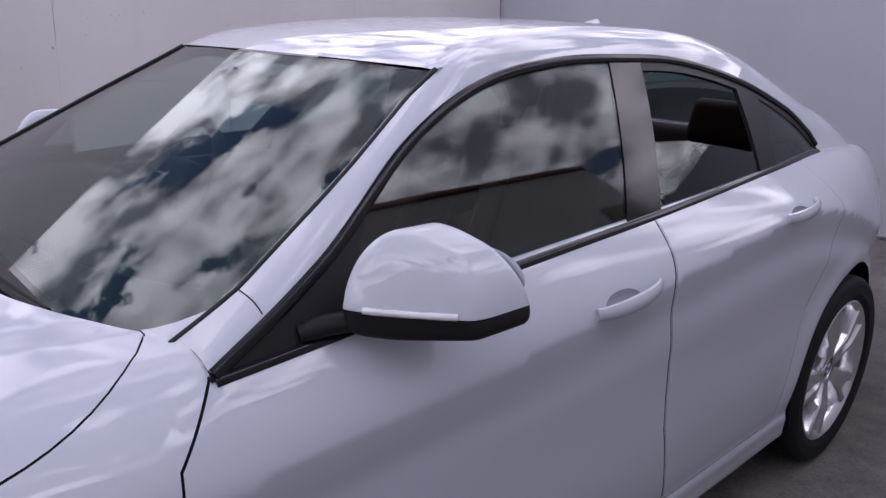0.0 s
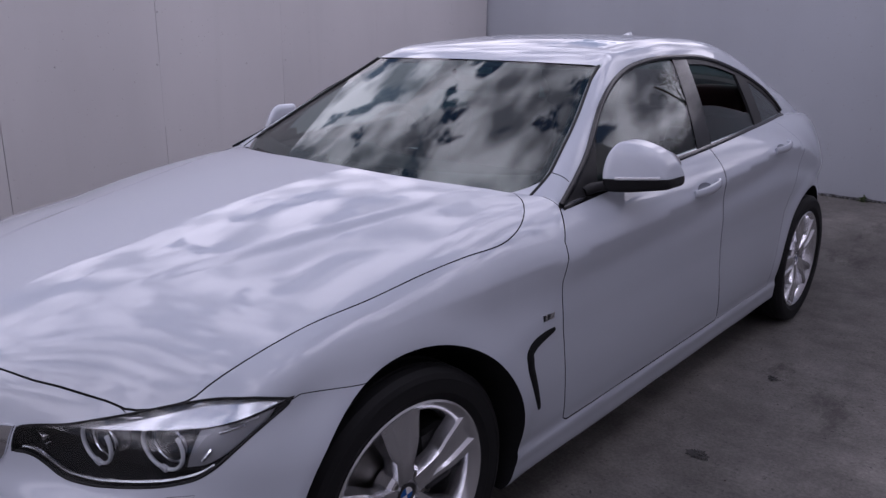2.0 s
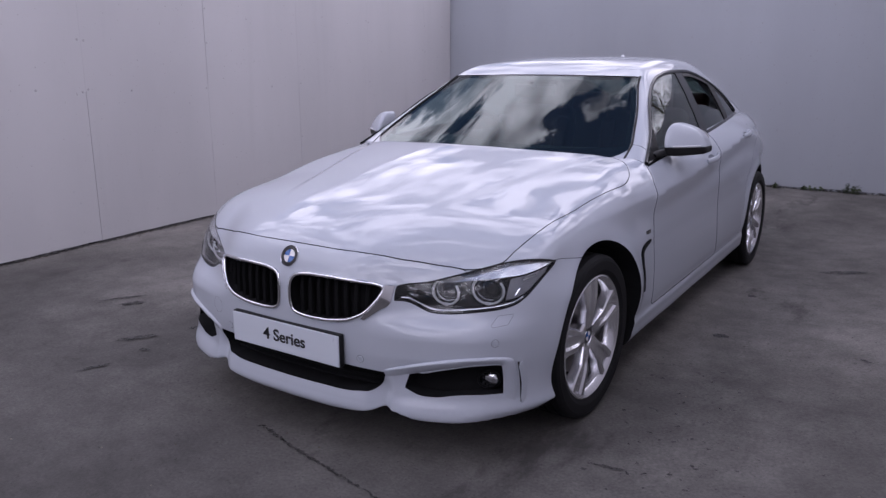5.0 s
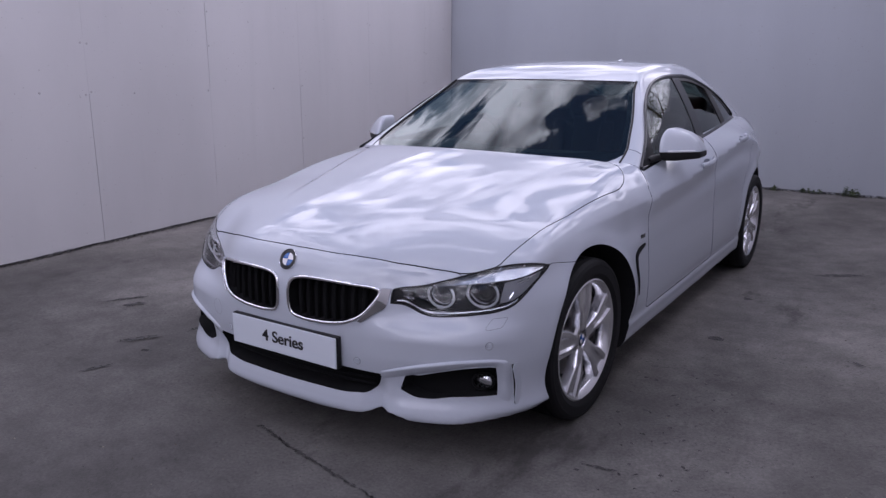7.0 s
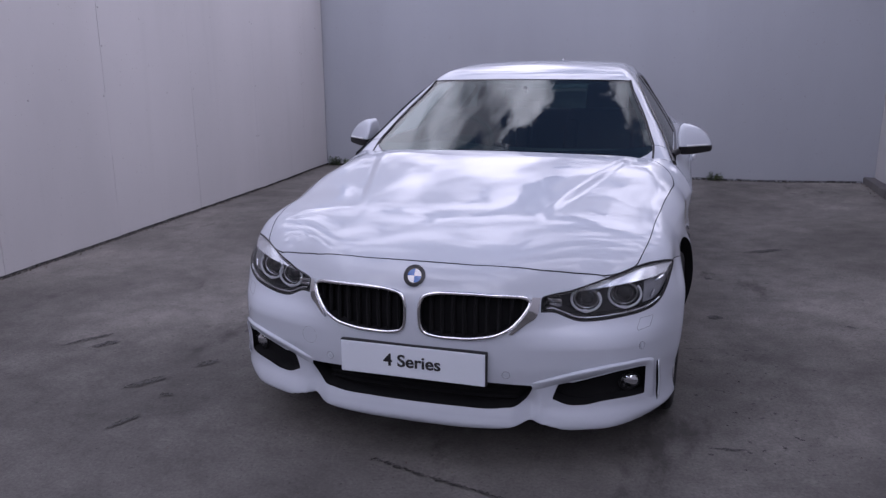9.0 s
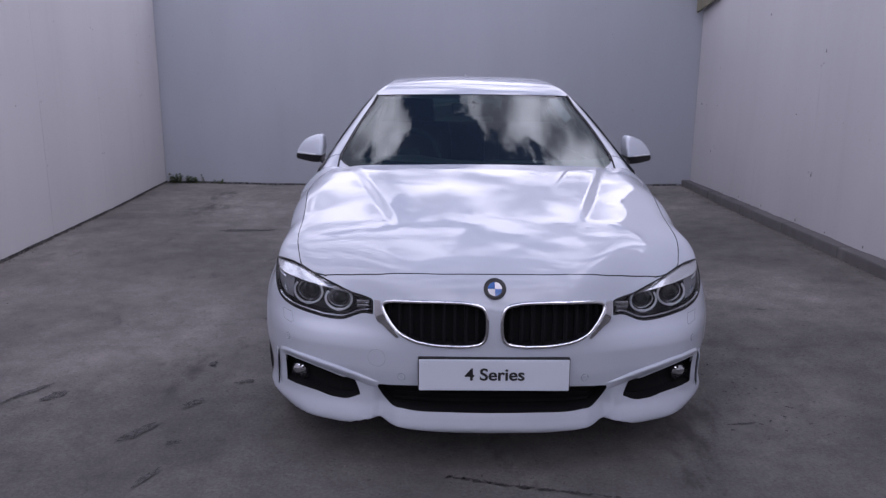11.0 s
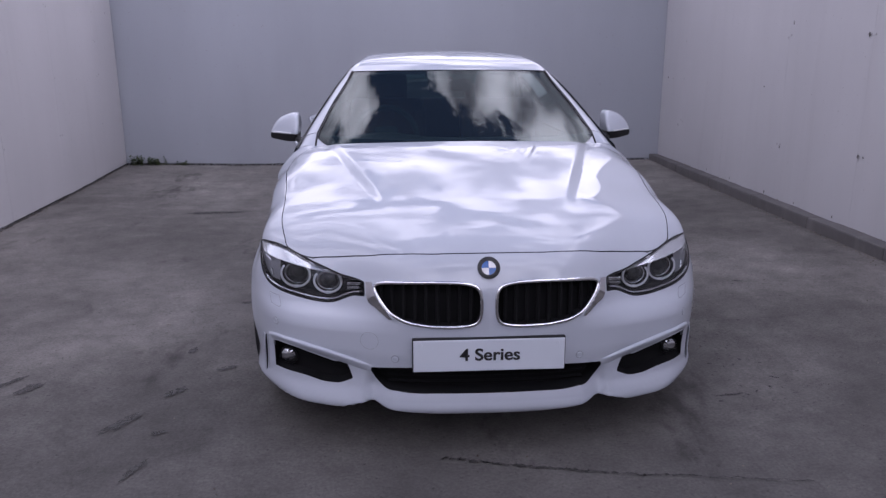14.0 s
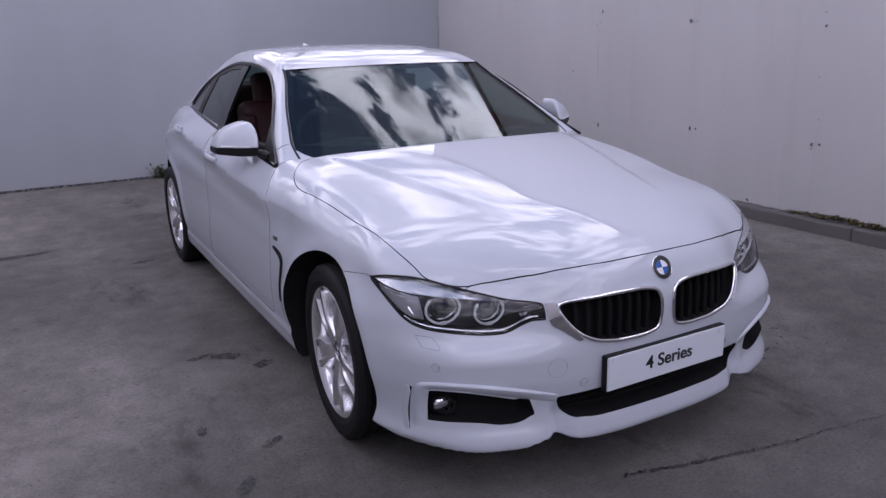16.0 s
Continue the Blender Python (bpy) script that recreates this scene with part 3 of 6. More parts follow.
roof_mid = spl((0.9, 1.20), (1.15, 1.292), (1.25, 1.325), (1.4, 1.361), (1.6, 1.390), (1.9, 1.409), (2.1, 1.410), (2.4, 1.397), (2.8, 1.350), (3.2, 1.258), (3.5, 1.145), (3.9, 0.97))


def glass_x(y, z):
    d = np.maximum(z - belt(y), -0.1)
    return cabin_foot(y) - 0.58 * d - 0.40 * d * np.abs(d)


def screen_y(x, z):
    return 0.605 + 0.233 * x ** 2 + (z - 0.985) / 0.53


def roof_drop(x, y):
    """How far the roof falls from its middle line, more behind the rear seats."""
    late, tail_end = step(y, 1.15, 1.7), step(y, 2.3, 3.05)
    return (0.010 + 0.014 * late) * np.abs(x / 0.55) ** 2.4 + 0.105 * tail_end * np.abs(x / 0.55) ** 2.2


def cabin_f(x, y, z):
    x = np.abs(x)
    f = (x - glass_x(y, z)) * 0.86
    late = step(y, 1.15, 1.7)
    f = smax(f, z - (roof_mid(y) - roof_drop(x, y)), 0.03 + 0.015 * late)
    f = smax(f, (screen_y(x, z) - y) * 0.43, 0.03)
    f = smax(f, (y - 3.52) * 0.9, 0.05)
    return np.maximum(f, belt(y) - 0.07 - z)


def gradient(f, p, e=1e-4):
    g = np.stack([(f(*(p + d).T) - f(*(p - d).T)) for d in np.eye(3) * e], 1)
    return g / np.maximum(np.linalg.norm(g, axis=1, keepdims=True), 1e-12)


def skin(f, a, b, spread, seg, rings, caps, far):
    """Closed mesh of f = 0, found along rays from a spine between a and b."""
    a, b = np.array(a, float), np.array(b, float)
    org, way = [], []
    ang = np.arange(seg) * 2 * math.pi / seg
    # even steps on a wide shape
    rad = np.stack([np.sin(ang) * spread, 0 * ang, np.cos(ang)], 1)
    rad /= np.linalg.norm(rad, axis=1, keepdims=True)
    for k in range(1, caps + 1):
        th = math.pi / 2 * k / (caps + 1)
        org.append(np.repeat(a[None], seg, 0)); way.append(rad * [math.sin(th) * 1.0, 1, math.sin(th)] + [0, -math.cos(th) * 0.75, 0])
    for k in range(rings):
        org.append(np.repeat((a + (b - a) * k / (rings - 1))[None], seg, 0)); way.append(rad)
    for k in range(caps, 0, -1):
        th = math.pi / 2 * k / (caps + 1)
        org.append(np.repeat(b[None], seg, 0)); way.append(rad * [math.sin(th), 1, math.sin(th)] + [0, math.cos(th) * 0.75, 0])
    org.append(a[None]); way.append(np.array([[0, -1.0, 0]]))
    org.append(b[None]); way.append(np.array([[0, 1.0, 0]]))
    org, way = np.concatenate(org), np.concatenate(way)
    way /= np.linalg.norm(way, axis=1, keepdims=True)
    lo, hi = np.zeros(len(org)), np.full(len(org), far)
    for _ in range(34):
        mid = (lo + hi) / 2
        inside = f(*(org + way * mid[:, None]).T) < 0
        lo, hi = np.where(inside, mid, lo), np.where(inside, hi, mid)
    vs = org + way * lo[:, None]
    n = rings + 2 * caps
    fs = [(d, c, b_, a_) for a_, b_, c, d in grid_faces(n, seg, False, True)]
    fs += [(n * seg, (i + 1) % seg, i) for i in range(seg)]
    fs += [(n * seg + 1, (n - 1) * seg + i, (n - 1) * seg + (i + 1) % seg) for i in range(seg)]
    return mesh_of("skin", vs, fs)


def finish(me, f, outer, inner):
    """Paint on the outer skin with its true normals, the inner material on cut faces."""
    n = len(me.vertices)
    co = np.empty(n * 3); me.vertices.foreach_get("co", co); co = co.reshape(-1, 3)
    g = gradient(f, co)
    np_, nl = len(me.polygons), len(me.loops)
    cen = np.empty(np_ * 3); me.polygons.foreach_get("center", cen); cen = cen.reshape(-1, 3)
    nor = np.empty(np_ * 3); me.polygons.foreach_get("normal", nor); nor = nor.reshape(-1, 3)
    start = np.empty(np_, int); me.polygons.foreach_get("loop_start", start)
    total = np.empty(np_, int); me.polygons.foreach_get("loop_total", total)
    lv = np.empty(nl, int); me.loops.foreach_get("vertex_index", lv)
    on = np.abs(f(*co.T)) < 1.6e-3
    gc = gradient(f, cen)
    allon = np.minimum.reduceat(on[lv].astype(int), start) > 0
    is_skin = allon & (np.sum(gc * nor, 1) > 0.4)
    painted = is_skin.copy()
    for yc, zc in CUPS if f is body_f else ():
        d = np.hypot((cen[:, 1] - yc) / 0.072, (cen[:, 2] - zc) / 0.034)
        painted |= (d < 1.02) & (np.abs(cen[:, 0]) > 0.85)
    me.materials.clear(); me.materials.append(outer); me.materials.append(inner)
    me.polygons.foreach_set("material_index", np.where(painted, 0, 1).astype(np.int32))
    me.shade_smooth()
    poly_of = np.repeat(np.arange(np_), total)
    order = np.concatenate([np.arange(s, s + t) for s, t in zip(start, total)]) if not np.all(np.diff(start) == total[:-1]) else np.arange(nl)
    ln = np.empty((nl, 3))
    ln[order] = np.where(is_skin[poly_of][:, None], g[lv[order]], nor[poly_of])
    me.normals_split_custom_set(ln.tolist())
    me.update()
    return me


def surf_y(f, x, z, a=-1.2, b=0.3):
    """The first y at which a level line along +y meets the skin."""
    x, z = np.broadcast_arrays(np.asarray(x, float), np.asarray(z, float))
    ys = np.linspace(a, b, 120)
    done = np.zeros(x.shape, bool)
    lo, hi = np.full(x.shape, a), np.full(x.shape, b)
    for y0, y1 in zip(ys[:-1], ys[1:]):
        now = (f(x, np.full(x.shape, y1), z) < 0) & ~done
        lo, hi = np.where(now, y0, lo), np.where(now, y1, hi)
        done |= now
    for _ in range(22):
        m = (lo + hi) / 2
        ins = f(x, m, z) < 0
        lo, hi = np.where(ins, lo, m), np.where(ins, m, hi)
    return np.where(done, hi, np.nan)


def surf_x(f, y, z, a=1.3, b=0.2):
    """The outermost x of the skin at y and z."""
    y, z = np.broadcast_arrays(np.asarray(y, float), np.asarray(z, float))
    lo, hi = np.full(y.shape, b), np.full(y.shape, a)
    for _ in range(30):
        m = (lo + hi) / 2
        ins = f(m, y, z) < 0
        lo, hi = np.where(ins, m, lo), np.where(ins, hi, m)
    return lo


def surf_z(f, x, y, a=1.6, b=0.4):
    x, y = np.broadcast_arrays(np.asarray(x, float), np.asarray(y, float))
    lo, hi = np.full(x.shape, b), np.full(x.shape, a)
    for _ in range(30):
        m = (lo + hi) / 2
        ins = f(x, y, m) < 0
        lo, hi = np.where(ins, m, lo), np.where(ins, hi, m)
    return lo


def lin(*knots):
    a, b = np.array(knots, float).T
    return lambda v: np.interp(v, a, b)


class Span:
    """A flat shape between two curves over a: low(a) to high(a)."""

    def __init__(self, low, high, soft=3, curve=spl):
        self.a, self.b, self.soft = low[0][0], low[-1][0], soft
        self.low, self.high = curve(*low), curve(*high)

    def ticks(self, n):
        return self.a + (self.b - self.a) * (1 - np.cos(np.pi * np.linspace(0, 1, n))) / 2

    def outline(self, n=24):
        """The closed edge, its corners rounded off."""
        t = self.ticks(n)
        p = np.concatenate([np.stack([t, self.low(t)], 1), np.stack([t, self.high(t)], 1)[::-1]])
        d = np.r_[0, np.cumsum(np.linalg.norm(np.diff(np.vstack([p, p[:1]]), axis=0), axis=1))]
        u = np.linspace(0, d[-1], 4 * n, endpoint=False)
        q = np.stack([np.interp(u, d, np.r_[p[:, k], p[0, k]]) for k in (0, 1)], 1)
        for _ in range(self.soft):
            q = 0.5 * q + 0.25 * (np.roll(q, 1, 0) + np.roll(q, -1, 0))
        return q

    def grid(self, nu, nv):
        u, v = np.meshgrid(self.ticks(nu), np.linspace(0, 1, nv), indexing="ij")
        return u, self.low(u) * (1 - v) + self.high(u) * v


# shapes in front view (x, z)
KIDNEY = Span([(0.025, 0.550), (0.029, 0.516), (0.042, 0.501), (0.10, 0.493), (0.20, 0.495), (0.28, 0.508), (0.335, 0.535), (0.370, 0.576), (0.393, 0.617)],
              [(0.025, 0.595), (0.029, 0.622), (0.042, 0.636), (0.10, 0.646), (0.20, 0.648), (0.28, 0.646), (0.335, 0.641), (0.370, 0.636), (0.393, 0.627)], 12, lin)
HEADLAMP = Span([(0.424, 0.583), (0.445, 0.584), (0.465, 0.581), (0.492, 0.569), (0.525, 0.553), (0.56, 0.547), (0.60, 0.548), (0.64, 0.552), (0.70, 0.559), (0.75, 0.568), (0.785, 0.584), (0.808, 0.612), (0.822, 0.645), (0.834, 0.688)],
                [(0.424, 0.631), (0.45, 0.636), (0.51, 0.643), (0.573, 0.661), (0.65, 0.685), (0.71, 0.703), (0.77, 0.712), (0.80, 0.712), (0.822, 0.706), (0.834, 0.700)])
INTAKE = Span([(-0.409, 0.326), (-0.394, 0.295), (-0.366, 0.265), (-0.312, 0.2525), (-0.15, 0.247), (0.0, 0.246), (0.15, 0.247), (0.312, 0.2525), (0.366, 0.265), (0.394, 0.295), (0.409, 0.326)],
              [(-0.409, 0.336), (-0.30, 0.341), (-0.15, 0.346), (0.0, 0.347), (0.15, 0.346), (0.30, 0.341), (0.409, 0.336)])
FOGBOX = Span([(0.474, 0.284), (0.52, 0.264), (0.57, 0.2615), (0.637, 0.273), (0.724, 0.2775), (0.767, 0.277)],
              [(0.474, 0.292), (0.487, 0.330), (0.537, 0.344), (0.63, 0.371), (0.70, 0.385), (0.745, 0.386), (0.767, 0.381)], 2)


car = new("car")
tagged(car, "white four-door fastback saloon with red leather seats, one rear window lowered", "car")
def on_nose(pts, off=0.0):
    """Points (x, z) of a front view laid on the skin, off behind it."""
    p = np.array(pts, float)
    y = surf_y(body_f, p[:, 0], p[:, 1])
    y = np.where(np.isnan(y), np.nanmax(y), y)
    return np.stack([p[:, 0], y + off, p[:, 1]], 1)


def front_sheet(span, y_off, thick, nu=40, nv=12, f=body_f):
    """A closed sheet over a front-view shape that follows the skin, y_off behind it."""
    x, z = span.grid(nu, nv)
    y = surf_y(f, x, z)
    y = np.where(np.isnan(y), np.nanmax(y), y)
    vs, fs = shell(np.stack([x, y + y_off, z], -1), nu, nv, thick, np.broadcast_to((0, 1.0, 0), (nu * nv, 3)))
    me = mesh_of("sheet", vs, fs, smooth=False)
    bm = bmesh.new(); bm.from_mesh(me); bmesh.ops.recalc_face_normals(bm, faces=bm.faces); bm.to_mesh(me); bm.free()
    return me


def side_sheet(low, high, a, b, off, thick, nu=40, nv=14, f=None):
    """A closed sheet on the cabin's side over y from a to b, between two curves, off inside the glass line."""
    y, v = np.meshgrid(np.linspace(a, b, nu), np.linspace(0, 1, nv), indexing="ij")
    z = low(y) * (1 - v) + high(y) * v
    x = (glass_x(y, z) if f is None else surf_x(f, y, z)) - off
    vs, fs = shell(np.stack([x, y, z], -1), nu, nv, thick, np.broadcast_to((-0.86, 0, -0.5), (nu * nv, 3)))
    me = mesh_of("sheet", vs, fs, smooth=False)
    bm = bmesh.new(); bm.from_mesh(me); bmesh.ops.recalc_face_normals(bm, faces=bm.faces); bm.to_mesh(me); bm.free()
    return auto_smooth(me, 40)


def pair(name, me, parent, mats=None, label=""):
    """The part on the car's left and its mirror image on the right."""
    a = part(name, me, parent, mats, label)
    b = part(name, flipped(me), parent, None, label)
    return a, b


# the solid body, then its panels cut out of it with real gaps
body = skin(body_f, (0, -0.30, 0.46), (0, 3.35, 0.55), 1.0, 440, 250, 180, 1.6)
wheel_hole = lambda yc, r, s: prism([(yc + r * math.cos(a), 0.33 + r * math.sin(a)) for a in np.linspace(0, 2 * math.pi, 72, endpoint=False)], "x", min(s * 0.58, s * 1.2), max(s * 0.58, s * 1.2))
for s in (1, -1):
    body = carve(body, wheel_hole(0.0, 0.376, s))
    body = carve(body, wheel_hole(2.81, 0.371, s))
body = carve(body, prism([(-0.70, 0.76), (0.70, 0.76), (0.70, 3.0), (-0.70, 3.0)], "z", 0.30, 1.4))
well = [(float(cabin_foot(y)) - 0.014, float(y)) for y in np.linspace(0.80, 2.95, 24)]
body = carve(body, prism(well + [(-x, y) for x, y in well[::-1]], "z", 0.885, 1.4))
CUPS = [(y0 + 0.090, zc + 0.010) for y0, zc in ((1.385, 0.866), (2.20, 0.936))]
for yc, zc in CUPS:
    bm = bmesh.new()
    bmesh.ops.create_uvsphere(bm, u_segments=40, v_segments=24, radius=1, matrix=Matrix.Translation((float(half(yc)) + 0.018, yc, zc)) @ Matrix.Diagonal((0.042, 0.072, 0.034, 1)))
    cup = bpy.data.meshes.new("cup")
    bm.to_mesh(cup)
    bm.free()
    body = carve(carve(body, cup), flipped(cup))
for span, deep in ((KIDNEY, 0.060), (HEADLAMP, 0.112), (FOGBOX, 0.070)):
    cut = front_sheet(span, -0.12, 0.12 + deep)
    body = carve(carve(body, cut), flipped(cut))
body = carve(body, front_sheet(INTAKE, -0.12, 0.21, 80))
for s in (1, -1):
    slot = prism([(0.801, 0.386), (0.806, 0.385), (0.811, 0.31), (0.8115, 0.250), (0.809, 0.236), (0.805, 0.265), (0.803, 0.31)], "y", -0.95, -0.43)
    body = carve(body, slot if s > 0 else flipped(slot))

hood_edge = spl((0, -0.716), (0.10, -0.714), (0.20, -0.708), (0.30, -0.688), (0.36, -0.664), (0.41, -0.641), (0.46, -0.613), (0.51, -0.588), (0.57, -0.563), (0.615, -0.550), (0.69, -0.497), (0.717, -0.468))
hood_side = spl((-0.468, 0.717), (-0.36, 0.745), (-0.17, 0.762), (0.07, 0.787), (0.23, 0.808), (0.36, 0.820), (0.43, 0.815), (0.49, 0.799), (0.537, 0.774), (0.580, 0.739), (0.612, 0.702), (0.632, 0.668))
hood_back = spl((0, 0.452), (0.35, 0.478), (0.533, 0.532), (0.600, 0.570), (0.640, 0.606), (0.668, 0.634))
xs = np.linspace(0, 0.71, 30)
ys = np.linspace(-0.46, 0.628, 40)
xb = np.linspace(0, 0.662, 30)
half_line = [(x, float(hood_edge(x))) for x in xs] + [(float(hood_side(y)), y) for y in ys] + [(x, float(hood_back(x))) for x in xb[::-1]]
hood_line = half_line + [(-x, y) for x, y in half_line[::-1] if x > 0.001]
DOOR_F = [(0.66, 1.15), (0.657, 0.925), (0.582, 0.848), (0.561, 0.742), (0.569, 0.608), (0.590, 0.430), (0.604, 0.308), (0.622, 0.297), (1.73, 0.297), (1.745, 0.310), (1.695, 0.514),
          (1.689, 0.629), (1.677, 0.742), (1.659, 0.876), (1.685, 0.927), (1.706, 0.983), (1.706, 1.15)]
DOOR_R = [(1.712, 1.15), (1.712, 0.983), (1.691, 0.927), (1.665, 0.876), (1.683, 0.742), (1.695, 0.629), (1.701, 0.514), (1.751, 0.310), (1.765, 0.297), (2.335, 0.297), (2.352, 0.33),
          (2.392, 0.50), (2.43, 0.63), (2.53, 0.76), (2.60, 0.93), (2.61, 1.15)]
BUMPER = [(-1.3, 0.0), (-0.05, 0.0), (-0.05, 0.668), (-0.16, 0.677), (-0.30, 0.699), (-0.45, 0.660), (-0.545, 0.655), (-0.56, 0.70), (-0.62, 0.80), (-1.3, 0.95)]


def take(me, poly, axis, a, b, gap=0.0022):
    """The chunk of me inside the outline, and what is left, with a gap between."""
    return carve(me, prism(grow(poly, -gap), axis, a, b), "INTERSECT"), carve(me, prism(grow(poly, gap), axis, a - 0.003, b + 0.003))


# the trough below the windscreen
trough = [(float(x), float(hood_back(x)) - 0.001) for x in np.linspace(0, 0.655, 24)] + [(0.672, 0.655), (0.688, 0.684), (0.690, 0.80), (0.0, 0.80)]
for s in (1, -1):
    pr = prism(trough, "z", 0.900, 1.2)
    body = carve(body, pr if s > 0 else flipped(pr))
hood, body = take(body, hood_line, "z", 0.62, 1.2, 0.0015)
panels = []
for name, line in (("front_door", DOOR_F), ("rear_door", DOOR_R)):
    for a, b in ((0.715, 1.2), (-1.2, -0.715)):
        chunk, body = take(body, line, "x", a, b, 0.0019 if name == "front_door" else 0.0007)
        panels.append((name, chunk))
bumper, body = take(body, BUMPER, "x", -1.2, 1.2, 0.0010)
for name, me in [("body_shell", body), ("bonnet", hood), ("front_bumper", bumper)] + panels:
    part(name, finish(me, body_f, PAINT, GAP), car)

# the roof with its pillars
DLO = spl((0.655, 0.925), (0.80, 0.992), (0.90, 1.045), (0.97, 1.090), (1.08, 1.160), (1.20, 1.218), (1.38, 1.277), (1.58, 1.308), (1.83, 1.320), (2.15, 1.312), (2.35, 1.280),
          (2.49, 1.247), (2.66, 1.190), (2.74, 1.156), (2.81, 1.105), (2.85, 1.062), (2.856, 1.045))
SILL = lambda y: belt(y) + 0.006
cabin = skin(cabin_f, (0, 1.25, 0.96), (0, 2.95, 0.99), 1.0, 300, 150, 80, 1.8)
hollow_cab = skin(lambda x, y, z: np.maximum(cabin_f(x, y, np.maximum(z, belt(y) - 0.03)) + 0.034, 0.80 - z),
                  (0, 1.35, 0.97), (0, 2.85, 0.99), 1.0, 120, 60, 30, 1.8)
cabin = carve(cabin, hollow_cab)
yy = np.linspace(0.70, 2.85, 60)
dlo_poly = [(y, 0.86) for y in (0.70, 2.85)][::1] + [(float(y), float(DLO(y))) for y in yy[::-1]]
for a, b in ((0.40, 1.2), (-1.2, -0.40)):
    cabin = carve(cabin, prism(dlo_poly, "x", a, b))
SCREEN_X = lin((0.90, 0.712), (0.976, 0.712), (1.0, 0.709), (1.05, 0.685), (1.1, 0.662), (1.15, 0.635), (1.2, 0.604), (1.25, 0.573), (1.296, 0.553), (1.32, 0.54))
scr = [(-0.60, 0.88), (0.60, 0.88)] + [(0.655, 0.944), (0.690, 0.960)] + [(float(SCREEN_X(z)), z) for z in np.linspace(0.976, 1.295, 12)] + [(x, 1.297 + 0.008 * (1 - (x / 0.56) ** 2)) for x in np.linspace(0.53, -0.53, 15)] + [(-float(SCREEN_X(z)), z) for z in np.linspace(1.295, 0.976, 12)] + [(-0.690, 0.960), (-0.655, 0.944)]
cabin = carve(cabin, prism(scr, "y", -0.3, 1.55))
cabin = carve(cabin, prism([(-0.44, 2.80), (0.44, 2.80), (0.40, 3.36), (-0.40, 3.36)], "z", 1.02, 1.6))
part("roof", finish(cabin, cabin_f, PAINT, LINER), car)

# glass
zz = np.linspace(0.925, 1.300, 26)
uu = np.linspace(-1, 1, 49)
pz, pu = np.meshgrid(zz, uu, indexing="ij")
px_ = pu * (SCREEN_X(pz) + 0.012)
pane = shell(np.stack([px_, screen_y(px_, pz) + 0.010, pz], -1), len(zz), len(uu), 0.005, np.broadcast_to((0, 0.43, -0.9), (pz.size, 3)))
windscreen = part("windscreen", auto_smooth(mesh_of("windscreen", *pane), 40), car, SCREEN)
windscreen.visible_shadow = False


def frit_band(pts_in, pts_out, name):
    vs = np.array(list(pts_in) + list(pts_out))
    n = len(pts_in)
    me = mesh_of(name, np.concatenate([vs, vs + [0, 0.004, -0.002]]), [(i, i + 1, n + i + 1, n + i) for i in range(n - 1)] + [(3 * n + i, 3 * n + i + 1, 2 * n + i + 1, 2 * n + i) for i in range(n - 1)], smooth=False)
    return part(name, me, windscreen, GLOSS)


def on_screen(x, z, off=0.0175):
    return (float(x), float(screen_y(x, z)) + off, float(z) - 0.002)


for s in (1, -1):
    zs = np.linspace(0.94, 1.298, 20)
    frit_band([on_screen(s * (float(SCREEN_X(z)) - 0.030), z) for z in zs], [on_screen(s * (float(SCREEN_X(z)) + 0.010), z) for z in zs], "side_frit")
    pts = [(s * (float(SCREEN_X(z)) + 0.004), float(screen_y(SCREEN_X(z), z)) + 0.006, float(z)) for z in np.linspace(0.935, 1.296, 24)]
    part("side_gasket", auto_smooth(mesh_of("side_gasket", *tube(pts, 0.0065, 8, flat=0.7, up=(0, -0.43, 0.9)))), windscreen, BLACK)
xs2 = np.linspace(-0.69, 0.69, 40)
frit_band([on_screen(x, 0.925) for x in xs2], [on_screen(x, 0.972 + 0.020 * abs(x / 0.69) ** 3) for x in xs2], "lower_frit")
xs3 = np.linspace(-0.53, 0.53, 30)
frit_band([on_screen(x, 1.302) for x in xs3], [on_screen(x, 1.284) for x in xs3], "upper_frit")

F_LOW = lin((0.86, 0.936), (1.0, 0.950), *[(y, float(SILL(y))) for y in np.linspace(1.1, 1.615, 6)], (1.622, 1.000), (1.822, 1.319))
F_HIGH = lin((0.86, 0.94), (0.975, 1.088), *[(y, float(DLO(y)) - 0.002) for y in np.linspace(0.99, 1.822, 24)])
B_LOW = lin((1.618, 0.99), *[(y, float(SILL(y))) for y in (1.65, 1.70, 1.753)], (1.953, 1.312))
B_HIGH = lin((1.618, 0.995), (1.821, 1.317), (1.88, float(DLO(1.88)) - 0.002), (1.953, float(DLO(1.953)) - 0.002))
R_LOW = lin(*[(y, float(SILL(y))) for y in np.linspace(1.753, 2.395, 8)], (2.492, 1.244))
R_HIGH = lin((1.753, 1.0), (1.953, 1.310), *[(y, float(DLO(y)) - 0.002) for y in np.linspace(1.96, 2.492, 14)])
C_LOW = lin((2.325, 1.024), (2.45, 1.028), (2.54, 1.228))
C_HIGH = lin((2.325, 1.026), (2.418, 1.258), (2.54, float(DLO(2.54)) - 0.002))
Q_LOW = lin(*[(y, float(SILL(y))) for y in np.linspace(2.45, 2.85, 5)])
Q_HIGH = lin((2.45, 1.030), (2.54, 1.228), *[(y, float(DLO(y)) - 0.002) for y in np.linspace(2.55, 2.85, 14)])
OPEN_TOP = lin((1.70, 1.130), (1.85, 1.134), (1.99, 1.127), (2.18, 1.099), (2.36, 1.069), (2.45, 1.04))
SHORT = lambda y: np.minimum(R_HIGH(y), OPEN_TOP(y))
